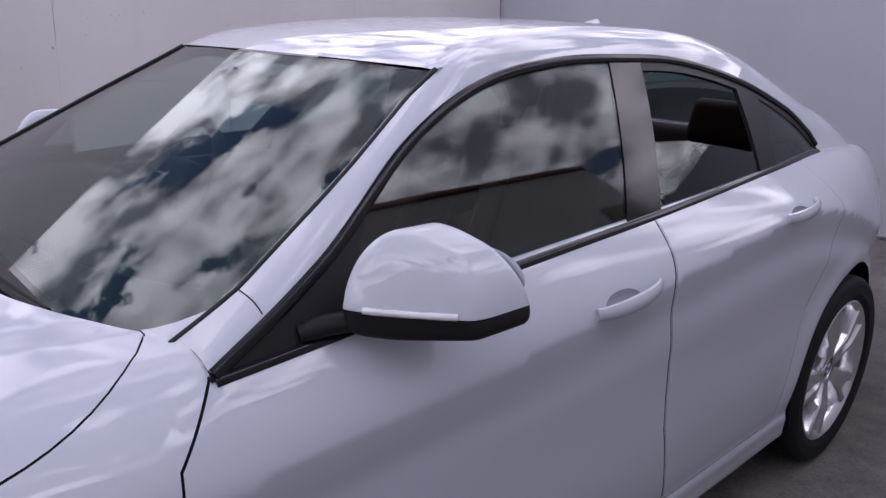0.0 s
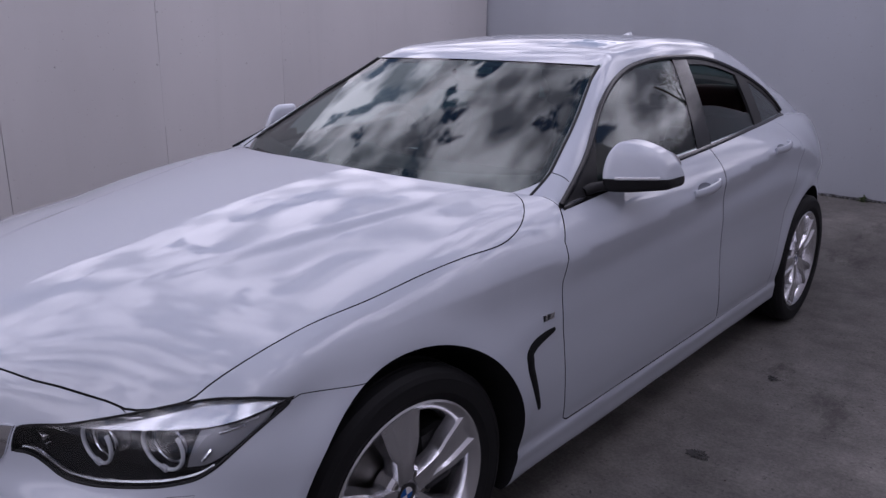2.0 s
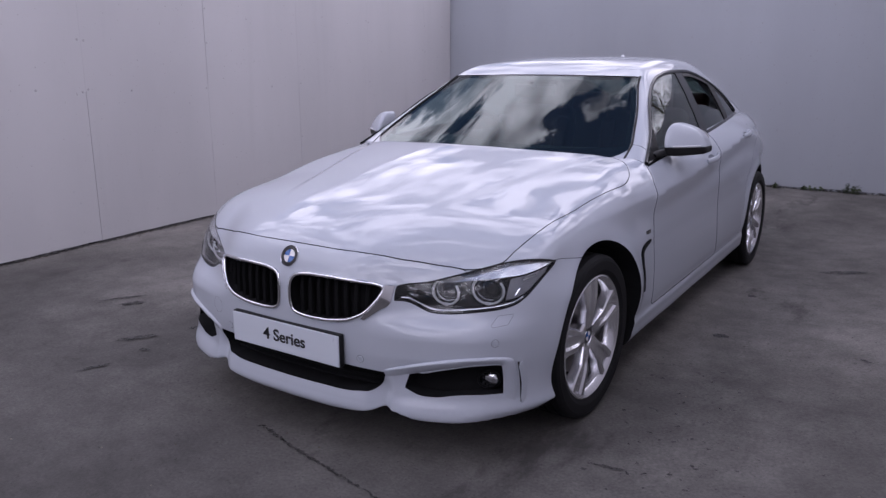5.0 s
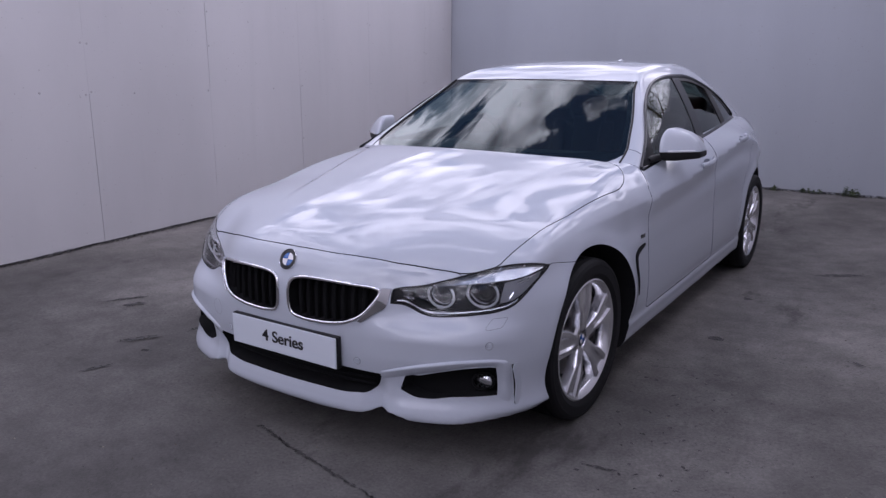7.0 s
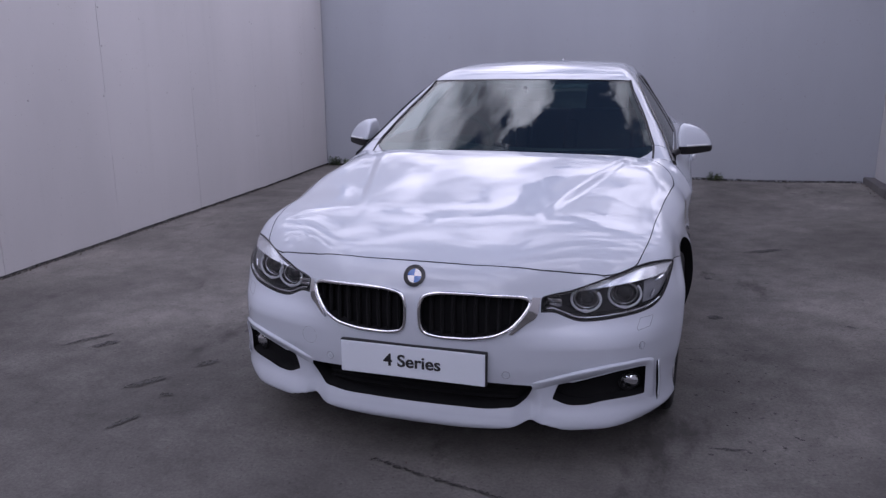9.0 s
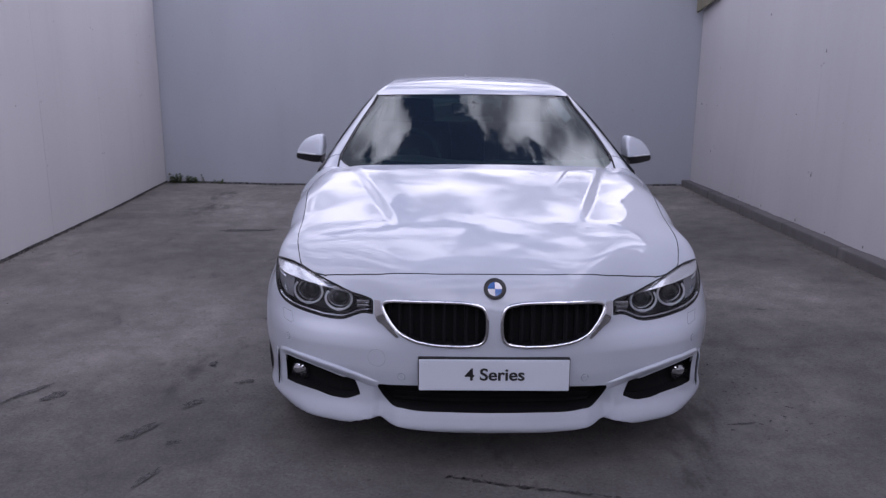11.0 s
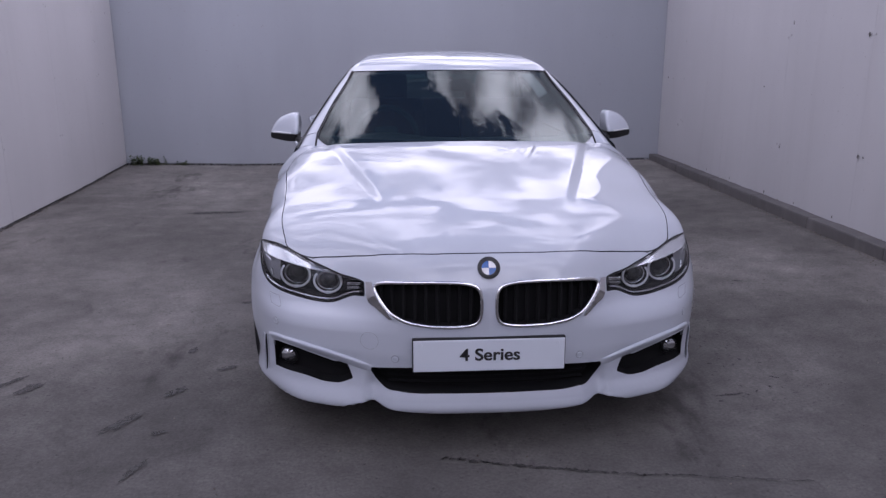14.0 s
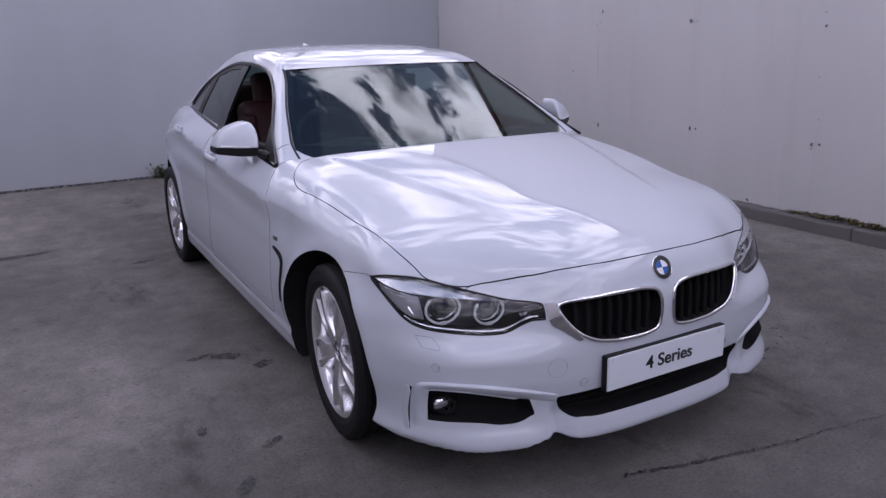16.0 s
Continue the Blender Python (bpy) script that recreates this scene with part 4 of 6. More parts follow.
front_pane = side_sheet(F_LOW, F_HIGH, 0.86, 1.822, 0.004, 0.004)
for me, mat, name, label in ((front_pane, WINDOW, "front_window", "closed side window"),
                             (side_sheet(lambda y: np.minimum(R_LOW(y), SHORT(y) - 0.001), SHORT, 1.753, 2.45, 0.006, 0.004), PRIVACY, "rear_window", "lowered side window"),
                             (side_sheet(Q_LOW, Q_HIGH, 2.45, 2.85, 0.004, 0.004), PRIVACY, "quarter_window", "")):
    g = part(name, me, car, mat, label)
    g.visible_shadow = False
for me, mat, name, label in ((side_sheet(R_LOW, R_HIGH, 1.753, 2.492, 0.006, 0.004), PRIVACY, "rear_window", "closed side window"),
                             (side_sheet(Q_LOW, Q_HIGH, 2.45, 2.85, 0.004, 0.004), PRIVACY, "quarter_window", "")):
    g = part(name, flipped(me), car, mat, label)
    g.visible_shadow = False
pair("centre_pillar", side_sheet(B_LOW, B_HIGH, 1.618, 1.953, 0.0005, 0.012, 16), car, GLOSS, "gloss black door pillar trim")
pair("rear_pillar", side_sheet(C_LOW, C_HIGH, 2.325, 2.54, 0.001, 0.012, 18), car, BLACK)
TOP_HIGH = lambda y: DLO(y) - 0.001
TOP_LOW = lambda y: np.maximum(DLO(y) - 0.030 - 0.012 * step(y, 2.55, 2.8), SILL(y) + 0.002)
pair("rear_window_frame", side_sheet(TOP_LOW, TOP_HIGH, 1.945, 2.853, 0.0015, 0.010, 40, 6), car, BLACK)
TRI_HIGH = lin((0.655, 0.928), *[(y, float(DLO(y))) for y in np.linspace(0.70, 0.975, 8)])
TRI_LOW = lin((0.655, 0.920), (0.86, 0.934), (0.975, 1.085))
pair("mirror_triangle", side_sheet(TRI_LOW, TRI_HIGH, 0.655, 0.975, -0.002, 0.02, 16), car, BLACK)
for s in (1, -1):
    edge = [(y, DLO(y)) for y in np.linspace(0.66, 2.853, 90)]
    pts = [(s * (float(glass_x(y, z)) + 0.002), y, float(z)) for y, z in edge]
    part("window_trim", auto_smooth(mesh_of("window_trim", *tube(pts, 0.011, 8, flat=0.6, up=(s * 0.86, 0, 0.5)))), car, GLOSS, "gloss black window surround")
    pts = [(s * (float(glass_x(y, SILL(y))) + 0.003), y, float(SILL(y)) - 0.004) for y in np.linspace(0.66, 2.853, 60)]
    part("belt_strip", auto_smooth(mesh_of("belt_strip", *tube(pts, 0.010, 8, flat=0.6, up=(s * 0.7, 0, 0.7)))), car, GLOSS, "black belt line strip")
zr_, ur_ = np.meshgrid(np.linspace(2.78, 3.38, 16), np.linspace(-1, 1, 16), indexing="ij")
xr_ = ur_ * 0.455
rear_pane = shell(np.stack([xr_, zr_, roof_mid(zr_) - roof_drop(xr_, zr_) - 0.008], -1), 16, 16, 0.004, np.broadcast_to((0, 0, -1.0), (256, 3)))
rw = part("rear_screen", auto_smooth(mesh_of("rear_screen", *rear_pane), 40), car, PRIVACY)
rw.visible_shadow = False

for s in (1, -1):
    pts = []
    for t in np.linspace(0, 1, 10):
        x, y = 0.712 + 0.066 * t, 0.751 + 0.004 * t
        pts.append((s * x, y, float(surf_z(lambda *q: np.minimum(cabin_f(*q), body_f(*q)), x, y)) + 0.0002))
    part("pillar_joint", auto_smooth(mesh_of("pillar_joint", *tube(pts, 0.0011, 5))), car, GAP)

# ---- wheels ----
def wheel_parts():
    """One wheel about its own centre, its face towards +x."""
    w = w_root = new("wheel")
    tread = [(-0.085, 0.245), (-0.104, 0.262), (-0.112, 0.290), (-0.106, 0.313), (-0.092, 0.3235)]
    for k in range(4):
        a = -0.066 + k * 0.044
        tread += [(a - 0.006, 0.3255), (a - 0.004, 0.3195), (a + 0.004, 0.3195), (a + 0.006, 0.3255)]
    tread += [(0.092, 0.3235), (0.106, 0.313), (0.1115, 0.300), (0.1105, 0.296), (0.112, 0.290), (0.1095, 0.270), (0.1100, 0.266), (0.104, 0.256), (0.096, 0.243), (0.060, 0.232), (-0.060, 0.232)]
    part("tyre", auto_smooth(mesh_of("tyre", *ring_mesh(tread, 96)), 30), w, RUBBER, "black low-profile tyre")
    rim = [(-0.100, 0.243), (-0.100, 0.230), (-0.07, 0.222), (0.04, 0.205), (0.080, 0.214), (0.092, 0.222), (0.098, 0.232), (0.103, 0.240), (0.101, 0.2455), (0.094, 0.2455), (0.088, 0.236), (0.05, 0.226), (-0.06, 0.230), (-0.09, 0.243)]
    part("rim", auto_smooth(mesh_of("rim", *ring_mesh(rim, 96)), 40), w, ALLOY)
    # five broad spokes, each two ridges with a channel between
    across = [(-1.12, -0.040, 0), (-1.02, -0.006, 0), (-0.90, 0.0, 0), (-0.52, 0.0, 0), (-0.36, -0.009, 1), (0.0, -0.011, 1), (0.36, -0.009, 1), (0.52, 0.0, 0), (0.90, 0.0, 0), (1.02, -0.006, 0), (1.12, -0.040, 0)]
    wide = spl((0.036, 0.026), (0.08, 0.029), (0.115, 0.034), (0.145, 0.045), (0.19, 0.054), (0.236, 0.063))
    high = spl((0.036, 0.082), (0.08, 0.090), (0.13, 0.099), (0.236, 0.097))
    rs = np.array([0.036, 0.06, 0.08, 0.10, 0.115, 0.13, 0.15, 0.17, 0.20, 0.236])
    n = len(across)
    for k in range(5):
        base = math.pi / 2 + k * 2 * math.pi / 5
        ca, sa = math.cos(base), math.sin(base)
        vs, fs = [], []
        for r in rs:
            deep = float(step(r, 0.075, 0.12))
            for u, h, chan in across:
                w = u * float(wide(r))
                vs.append((float(high(r)) + h * (deep if chan else 1), ca * r - sa * w, sa * r + ca * w))
        for i in range(len(rs) - 1):
            for j in range(n):
                fs.append((i * n + j, i * n + (j + 1) % n, (i + 1) * n + (j + 1) % n, (i + 1) * n + j))
        me = mesh_of("spoke", vs, fs, smooth=False)
        bm = bmesh.new(); bm.from_mesh(me); bmesh.ops.recalc_face_normals(bm, faces=bm.faces); bm.to_mesh(me); bm.free()
        part("spoke", auto_smooth(me, 28), w_root, ALLOY)
    hub = [(0.03, 0.001), (0.03, 0.072), (0.070, 0.070), (0.079, 0.062), (0.081, 0.045), (0.076, 0.038), (0.076, 0.0335), (0.0745, 0.0005)]
    part("hub", auto_smooth(mesh_of("hub", *lathe(hub, 48)), 30), w_root, ALLOY)
    for k in range(5):
        a = math.pi / 2 + math.pi / 5 + k * 2 * math.pi / 5
        vs, fs = lathe([(0.060, 0.0005), (0.0825, 0.0005), (0.0825, 0.007), (0.074, 0.010), (0.060, 0.010)], 6)
        part("bolt", mesh_of("bolt", [(x, y + 0.052 * math.cos(a), z + 0.052 * math.sin(a)) for x, y, z in vs], fs, smooth=False), w_root, STEEL)
    cap = roundel("hub_cap", 0.032, w_root)
    cap.matrix_local = pose(0.0770, 0, 0, 90, 0, 90)
    disc = [(0.0, 0.05), (0.0, 0.155), (0.022, 0.155), (0.022, 0.05)]
    part("brake_disc", auto_smooth(mesh_of("brake_disc", *ring_mesh(disc, 64)), 30), w_root, STEEL)
    bm = box_bm(0.10, 0.10, 0.17, 0.02, (0.005, 0.135, 0.02))
    part("brake_caliper", bm, w_root, LAMPGREY)
    back = [(-0.06, 0.0005), (-0.06, 0.225), (-0.055, 0.225), (-0.055, 0.0005)]
    part("backing", mesh_of("backing", *lathe(back, 48)), w_root, GAP)
    return w_root


def roundel(name, r, parent):
    """A round badge in its own xy plane, facing +z: dark ring, four quarters, metal edge."""
    vs, fs = lathe([(-0.004, r), (0.001, r), (0.003, r * 0.97), (0.001, r * 0.93), (-0.001, r * 0.92)], 48, "z")
    ob = part(name, auto_smooth(mesh_of(name, vs, fs), 50), parent, CHROME, "round enamel badge")
    vs, fs = lathe([(0.0, r * 0.93), (0.0012, r * 0.90), (0.0016, r * 0.62), (0.0, r * 0.60)], 48, "z")
    part("ring", auto_smooth(mesh_of("ring", vs, fs), 60), ob, INK)
    for k in range(4):
        vs = [(0, 0, 0.0022)]
        for i in range(9):
            a = k * math.pi / 2 + i * math.pi / 16
            vs.append((math.cos(a) * r * 0.61, math.sin(a) * r * 0.61, 0.0012))
        part("quarter", mesh_of("quarter", vs, [(0, i, i + 1) for i in range(1, 9)]), ob, WHITE if k % 2 == 0 else BLUE)
    return ob


w0 = wheel_parts()
w0.parent = car
for n_, (x, y) in enumerate(((0.764, 0.0), (0.806, 2.81), (-0.764, 0.0), (-0.806, 2.81))):
    steer_by = pose(0, 0, 0, 0, 0, -3.0 if y < 1 else 0)
    m = pose(x, y, 0.3255) @ steer_by @ (pose(0, 0, 0, (8, 20)[n_]) if x > 0 else pose(0, 0, 0, 0, 0, 180) @ pose(0, 0, 0, 20 * n_))
    if n_ == 0:
        w0.matrix_basis = m
    else:
        copy_thing(w0, m)

# ---- front end ----
for s in (1, -1):
    ol = KIDNEY.outline(40)
    pts = on_nose(ol, -0.002)
    k_frame = mesh_of("grille_frame", *tube(pts, 0.0066, 8, True, 0.9, (0, -1, 0)))
    auto_smooth(k_frame, 60)
    grille = part("kidney_grille", k_frame if s > 0 else flipped(k_frame), car, CHROME, "chrome-framed kidney grille")
    back_me = front_sheet(KIDNEY, 0.050, 0.006)
    part("grille_back", back_me if s > 0 else flipped(back_me), grille, GAP)
    for i in range(9):
        x = 0.058 + i * 0.0385
        z0, z1 = float(KIDNEY.low(x)) - 0.004, float(KIDNEY.high(x)) + 0.004
        zs = np.linspace(z0, z1, 8)
        pts = on_nose([(x, min(max(z, z0 + 0.006), z1 - 0.006)) for z in zs], 0.034)
        pts[:, 2] = zs
        me = mesh_of("slat", *tube(pts, 0.0075, 6, flat=2.0, up=(0, -1, 0)))
        auto_smooth(me, 40)
        part("slat", me if s > 0 else flipped(me), grille, GAP)
# metal wedge between each kidney and its headlamp
inner, outer = spl((0, 0.330), (0.4, 0.366), (0.8, 0.392), (1, 0.396)), spl((0, 0.340), (0.4, 0.382), (0.8, 0.417), (1, 0.421))
inner_z, outer_z = spl((0, 0.521), (0.4, 0.562), (0.8, 0.608), (1, 0.636)), spl((0, 0.516), (0.4, 0.549), (0.8, 0.583), (1, 0.633))
wt, wu = np.meshgrid(np.linspace(0, 1, 14), np.linspace(0, 1, 8), indexing="ij")
wx, wz = inner(wt) * (1 - wu) + outer(wt) * wu, inner_z(wt) * (1 - wu) + outer_z(wt) * wu
wing_me = mesh_of("grille_wing", *shell(np.stack([wx, surf_y(body_f, wx, wz) - 0.005 - 0.007 * (1 - wu), wz], -1), 14, 8, 0.02, np.broadcast_to((0, 1.0, 0), (112, 3))), smooth=False)
bm = bmesh.new(); bm.from_mesh(wing_me); bmesh.ops.recalc_face_normals(bm, faces=bm.faces); bm.to_mesh(wing_me); bm.free()
pair("grille_wing", auto_smooth(wing_me, 30), car, CHROME, "satin metal wedge beside the grille")


def ring_tube(c, r, rad, tilt, squash=1.0, a0=0.0, a1=360.0, n=40):
    """A bar bent round c, facing -y, turned by tilt degrees towards the side."""
    rot = Matrix.Rotation(radians(tilt), 3, "Z")
    full = abs(a1 - a0) >= 360
    angs = np.linspace(radians(a0), radians(a1), n, endpoint=not full)
    pts = [Vector(c) + rot @ Vector((math.cos(a) * r, 0, math.sin(a) * r * squash)) for a in angs]
    return tube(pts, rad, 8, full, 1.0, rot @ Vector((0, -1, 0)))


def ball(c, r, squash=(1, 1, 1), seg=24):
    bm = bmesh.new()
    bmesh.ops.create_uvsphere(bm, u_segments=seg, v_segments=seg // 2, radius=r, matrix=Matrix.Translation(c) @ Matrix.Diagonal((*squash, 1)))
    for f in bm.faces:
        f.smooth = True
    return bm


def mirrored(bm, s):
    if s < 0:
        bmesh.ops.scale(bm, vec=(-1, 1, 1), verts=bm.verts)
        bmesh.ops.reverse_faces(bm, faces=bm.faces)
    return bm


def as_bm(vf, s=1, smooth=True):
    me = mesh_of("tmp", *vf, smooth=False)
    if smooth:
        auto_smooth(me, 45)
    bm = bmesh.new()
    bm.from_mesh(me)
    bpy.data.meshes.remove(me)
    return mirrored(bm, s)


def wing_band():
    out = [(0.402, 0.346), (0.45, 0.362), (0.55, 0.391), (0.65, 0.411), (0.73, 0.416), (0.768, 0.412), (0.790, 0.402), (0.796, 0.382), (0.798, 0.335), (0.800, 0.285), (0.800, 0.245)]
    inn = [(0.410, 0.318), (0.46, 0.328), (0.55, 0.351), (0.65, 0.378), (0.70, 0.388), (0.742, 0.389), (0.764, 0.382), (0.767, 0.36), (0.768, 0.33), (0.769, 0.29), (0.770, 0.262)]
    k = np.linspace(0, 1, len(out))
    fo = [spl(*zip(k, [q[i] for q in out])) for i in (0, 1)]
    fi = [spl(*zip(k, [q[i] for q in inn])) for i in (0, 1)]
    t = np.linspace(0, 1, 90)
    prof = [(0.0, 0.003), (0.05, -0.004), (0.12, -0.010), (0.20, -0.0125), (0.30, -0.0125), (0.60, -0.006), (0.93, 0.0), (1.0, 0.004), (1.02, 0.018)]
    v = np.array([q[0] for q in prof])
    off = np.array([q[1] for q in prof])
    fade = np.minimum(1, t / 0.14) * np.minimum(1, (1 - t) / 0.10)
    x = fo[0](t)[:, None] * (1 - v) + fi[0](t)[:, None] * v
    z = fo[1](t)[:, None] * (1 - v) + fi[1](t)[:, None] * v
    y = surf_y(body_f, x, z)
    y = np.where(np.isnan(y), np.nanmax(y), y) + np.where(off < 0, off * fade[:, None], off)
    vs, fs = shell(np.stack([x, y, z], -1), 90, len(prof), 0.004, np.broadcast_to((0, 1.0, 0), (90 * len(prof), 3)))
    me = mesh_of("fog_surround", vs, fs, smooth=False)
    bm = bmesh.new(); bm.from_mesh(me); bmesh.ops.recalc_face_normals(bm, faces=bm.faces); bm.to_mesh(me); bm.free()
    return auto_smooth(me, 50)


WING_BAND = wing_band()
BROW_X = (0.43, 0.50, 0.58, 0.655, 0.725, 0.785, 0.815, 0.829)
BROW = Span(list(zip(BROW_X, (0.629, 0.636, 0.645, 0.654, 0.662, 0.672, 0.685, 0.696))), [(x, float(HEADLAMP.high(x)) - 0.001) for x in BROW_X])
SIDE = Span([(0.742, 0.588), (0.775, 0.598), (0.80, 0.624), (0.820, 0.664)], [(0.742, 0.652), (0.775, 0.661), (0.80, 0.671), (0.820, 0.682)])
for s in (1, -1):
    lens_me = auto_smooth(front_sheet(HEADLAMP, 0.0, 0.003, 60, 16), 30)
    lamp = part("headlamp", lens_me if s > 0 else flipped(lens_me), car, LENS, "clear headlamp with twin light rings")
    lamp.visible_shadow = False
    me = auto_smooth(front_sheet(HEADLAMP, 0.098, 0.006, 50, 12), 30)
    part("housing", me if s > 0 else flipped(me), lamp, SMOKED)
    pts = on_nose(HEADLAMP.outline(44), 0.002)
    me = auto_smooth(mesh_of("seal", *tube(pts, 0.0030, 6, True, 1.0, (0, -1, 0))), 60)
    part("seal", me if s > 0 else flipped(me), lamp, BLACK)
    bx, bz = BROW.grid(40, 8)
    bv = np.broadcast_to(np.linspace(0, 1, 8), bx.shape)
    bys = np.nan_to_num(surf_y(body_f, bx, bz), nan=-0.345)
    me = mesh_of("brow", *shell(np.stack([bx, bys + 0.004 + 0.020 * bv, bz], -1), 40, 8, 0.008, np.broadcast_to((0, 1.0, 0), (320, 3))), smooth=False)
    auto_smooth(me, 40)
    part("brow_reflector", me if s > 0 else flipped(me), lamp, BROW_SILVER)
    for c, r, tilt in (((0.559, -0.590, 0.607), 0.049, 6), ((0.682, -0.517, 0.615), 0.055, 12)):
        part("light_ring", as_bm(ring_tube(c, r, 0.0044, tilt, 0.86, 140, 400), s), lamp, RING, "pale light ring")
        rot = Matrix.Rotation(radians(tilt), 3, "Z")
        inner = Vector(c) + rot @ Vector((0, 0.018, 0))
        part("bezel", as_bm(ring_tube(inner, r * 0.80, 0.005, tilt, 0.84), s), lamp, CHROME)
        part("bowl", mirrored(ball(Vector(c) + rot @ Vector((0, 0.045, 0)), r * 0.84, (1, 0.5, 0.84)), s), lamp, LAMPGREY)
        part("projector", mirrored(ball(Vector(c) + rot @ Vector((0, 0.022, 0)), r * 0.58, (1, 0.6, 1)), s), lamp, GLOSS)
        foot = Vector(c) + rot @ Vector((0.0, -0.001, -r * 0.84))
        bm = box_bm(0.020, 0.010, 0.010, 0.002, foot)
        part("ring_foot", mirrored(bm, s), lamp, RING)
    for k in range(2):
        bm = box_bm(0.046 - 0.004 * k, 0.012, 0.011, 0.002, (0.462 + 0.003 * k, -0.655 + 0.003 * k, 0.617 - 0.016 * k))
        part("marker_bar", mirrored(bm, s), lamp, CHROME)
    lo_pts = on_nose([(x, float(HEADLAMP.low(x)) + 0.009) for x in np.linspace(0.44, 0.795, 30)], 0.008)
    part("lower_trim", as_bm(tube(lo_pts, 0.004, 6, up=(0, -1, 0)), s), lamp, SATIN)
    me = auto_smooth(front_sheet(SIDE, 0.030, 0.004, 24, 6), 30)
    part("side_reflector", me if s > 0 else flipped(me), lamp, SIDE_SILVER)
    for q0, q1 in (((0.768, 0.604), (0.776, 0.626)), ((0.786, 0.664), (0.814, 0.676)), ((0.778, 0.652), (0.806, 0.664))):
        bar_pts = on_nose([(q0[0] + (q1[0] - q0[0]) * k / 4, q0[1] + (q1[1] - q0[1]) * k / 4) for k in range(5)], 0.020)
        part("marker_bar", as_bm(tube(bar_pts, 0.0035, 5, flat=0.6, up=(0, -1, 0)), s), lamp, CHROME)
    # fog lamp box
    me = front_sheet(FOGBOX, 0.064, 0.005, 24, 8)
    fog = part("fog_lamp", me if s > 0 else flipped(me), car, GAP, "round fog lamp in a dark bumper recess")
    c = Vector((0.715, -0.560, 0.317))
    part("bowl", as_bm(ring_tube(c, 0.037, 0.004, 32, 0.8), s), fog, BLACK)
    part("reflector", mirrored(ball(c + Vector((-0.004, 0.010, 0)), 0.036, (1, 0.5, 0.8)), s), fog, CHROME)
    part("lens", mirrored(ball(c + Vector((0, 0.0, 0)), 0.037, (1, 0.4, 0.8)), s), fog, LENS)
    for k in (-1, 0, 1):
        rib = ring_tube(c + Vector((0.012 * k - 0.003, -0.006 + 0.007 * k, 0)), 0.025 - 0.005 * abs(k), 0.0036, 120, 0.8, -100, 100, 14)
        part("rib", as_bm(rib, s), fog, LAMPGREY)
    # proud surround along the top and outer side of the recess
    part("fog_surround", WING_BAND if s > 0 else flipped(WING_BAND), car, PAINT, "raised body-coloured fog lamp surround")
    # outer lip of the air slot
    lz = np.linspace(0.234, 0.388, 24)
    lx = np.interp(lz, (0.233, 0.25, 0.31, 0.388), (0.812, 0.8135, 0.813, 0.808))
    ends = np.minimum(1, np.minimum(lz - 0.234, 0.388 - lz) / 0.02)
    ly = surf_y(body_f, lx, lz)
    rim = np.stack([np.stack([lx + 0.0005, ly - 0.019 * ends, lz], -1), np.stack([lx + 0.004, ly + 0.001, lz], -1), np.stack([lx + 0.007, ly + 0.016, lz], -1)], 1)
    bm = as_bm(shell(rim, 24, 3, 0.003, np.broadcast_to((-1.0, 0.2, 0), (72, 3))))
    bmesh.ops.recalc_face_normals(bm, faces=bm.faces)
    part("slot_lip", mirrored(bm, s), car, PAINT)
    # parking sensors and washer cover
    for x, z in ((0.322, 0.374), (0.751, 0.462)):
        y = float(surf_y(body_f, x, z))
        n = gradient(body_f, np.array([[x, y, z]]))[0]
        sens = as_bm(lathe([(-0.002, 0.0125), (0.0010, 0.0125), (0.0010, 0.0105), (-0.001, 0.0100), (-0.001, 0.0095), (0.0015, 0.0085), (0.0018, 0.0005)], 20, "z"))
        bmesh.ops.transform(sens, matrix=Matrix.Translation((x, y, z)) @ Vector(n).to_track_quat("Z", "Y").to_matrix().to_4x4(), verts=sens.verts)
        ps = part("parking_sensor", mirrored(sens, s), car, [PAINT], "round painted parking sensor")
        edge = as_bm(ring_mesh([(0.0002, 0.0140), (0.0006, 0.0134), (0.0006, 0.0124), (0.0002, 0.0120)], 20, "z"))
        bmesh.ops.transform(edge, matrix=Matrix.Translation((x, y, z)) @ Vector(n).to_track_quat("Z", "Y").to_matrix().to_4x4(), verts=edge.verts)
        part("sensor_gap", mirrored(edge, s), ps, SEAM)
    wash = [(0.740, 0.545), (0.780, 0.549), (0.772, 0.517), (0.736, 0.511), (0.731, 0.519)]
    loop = []
    for i, a in enumerate(wash):
        b = wash[(i + 1) % len(wash)]
        loop += [(a[0] + (b[0] - a[0]) * t, a[1] + (b[1] - a[1]) * t) for t in np.linspace(0, 1, 6)[:-1]]
    pts = on_nose(loop, 0.0004)
    part("washer_cover_gap", as_bm(tube(pts, 0.0008, 5, True, 1.0, (0, -1, 0)), s), car, SEAM)
# tow eye cover, on the car's right only
pts = on_nose([(-0.41 + 0.031 * math.cos(a), 0.437 + 0.031 * math.sin(a)) for a in np.linspace(0, 2 * math.pi, 32, endpoint=False)], 0.0004)
part("tow_cover_gap", auto_smooth(mesh_of("tow_cover_gap", *tube(pts, 0.0007, 5, True, 1.0, (0, -1, 0)))), car, SEAM)
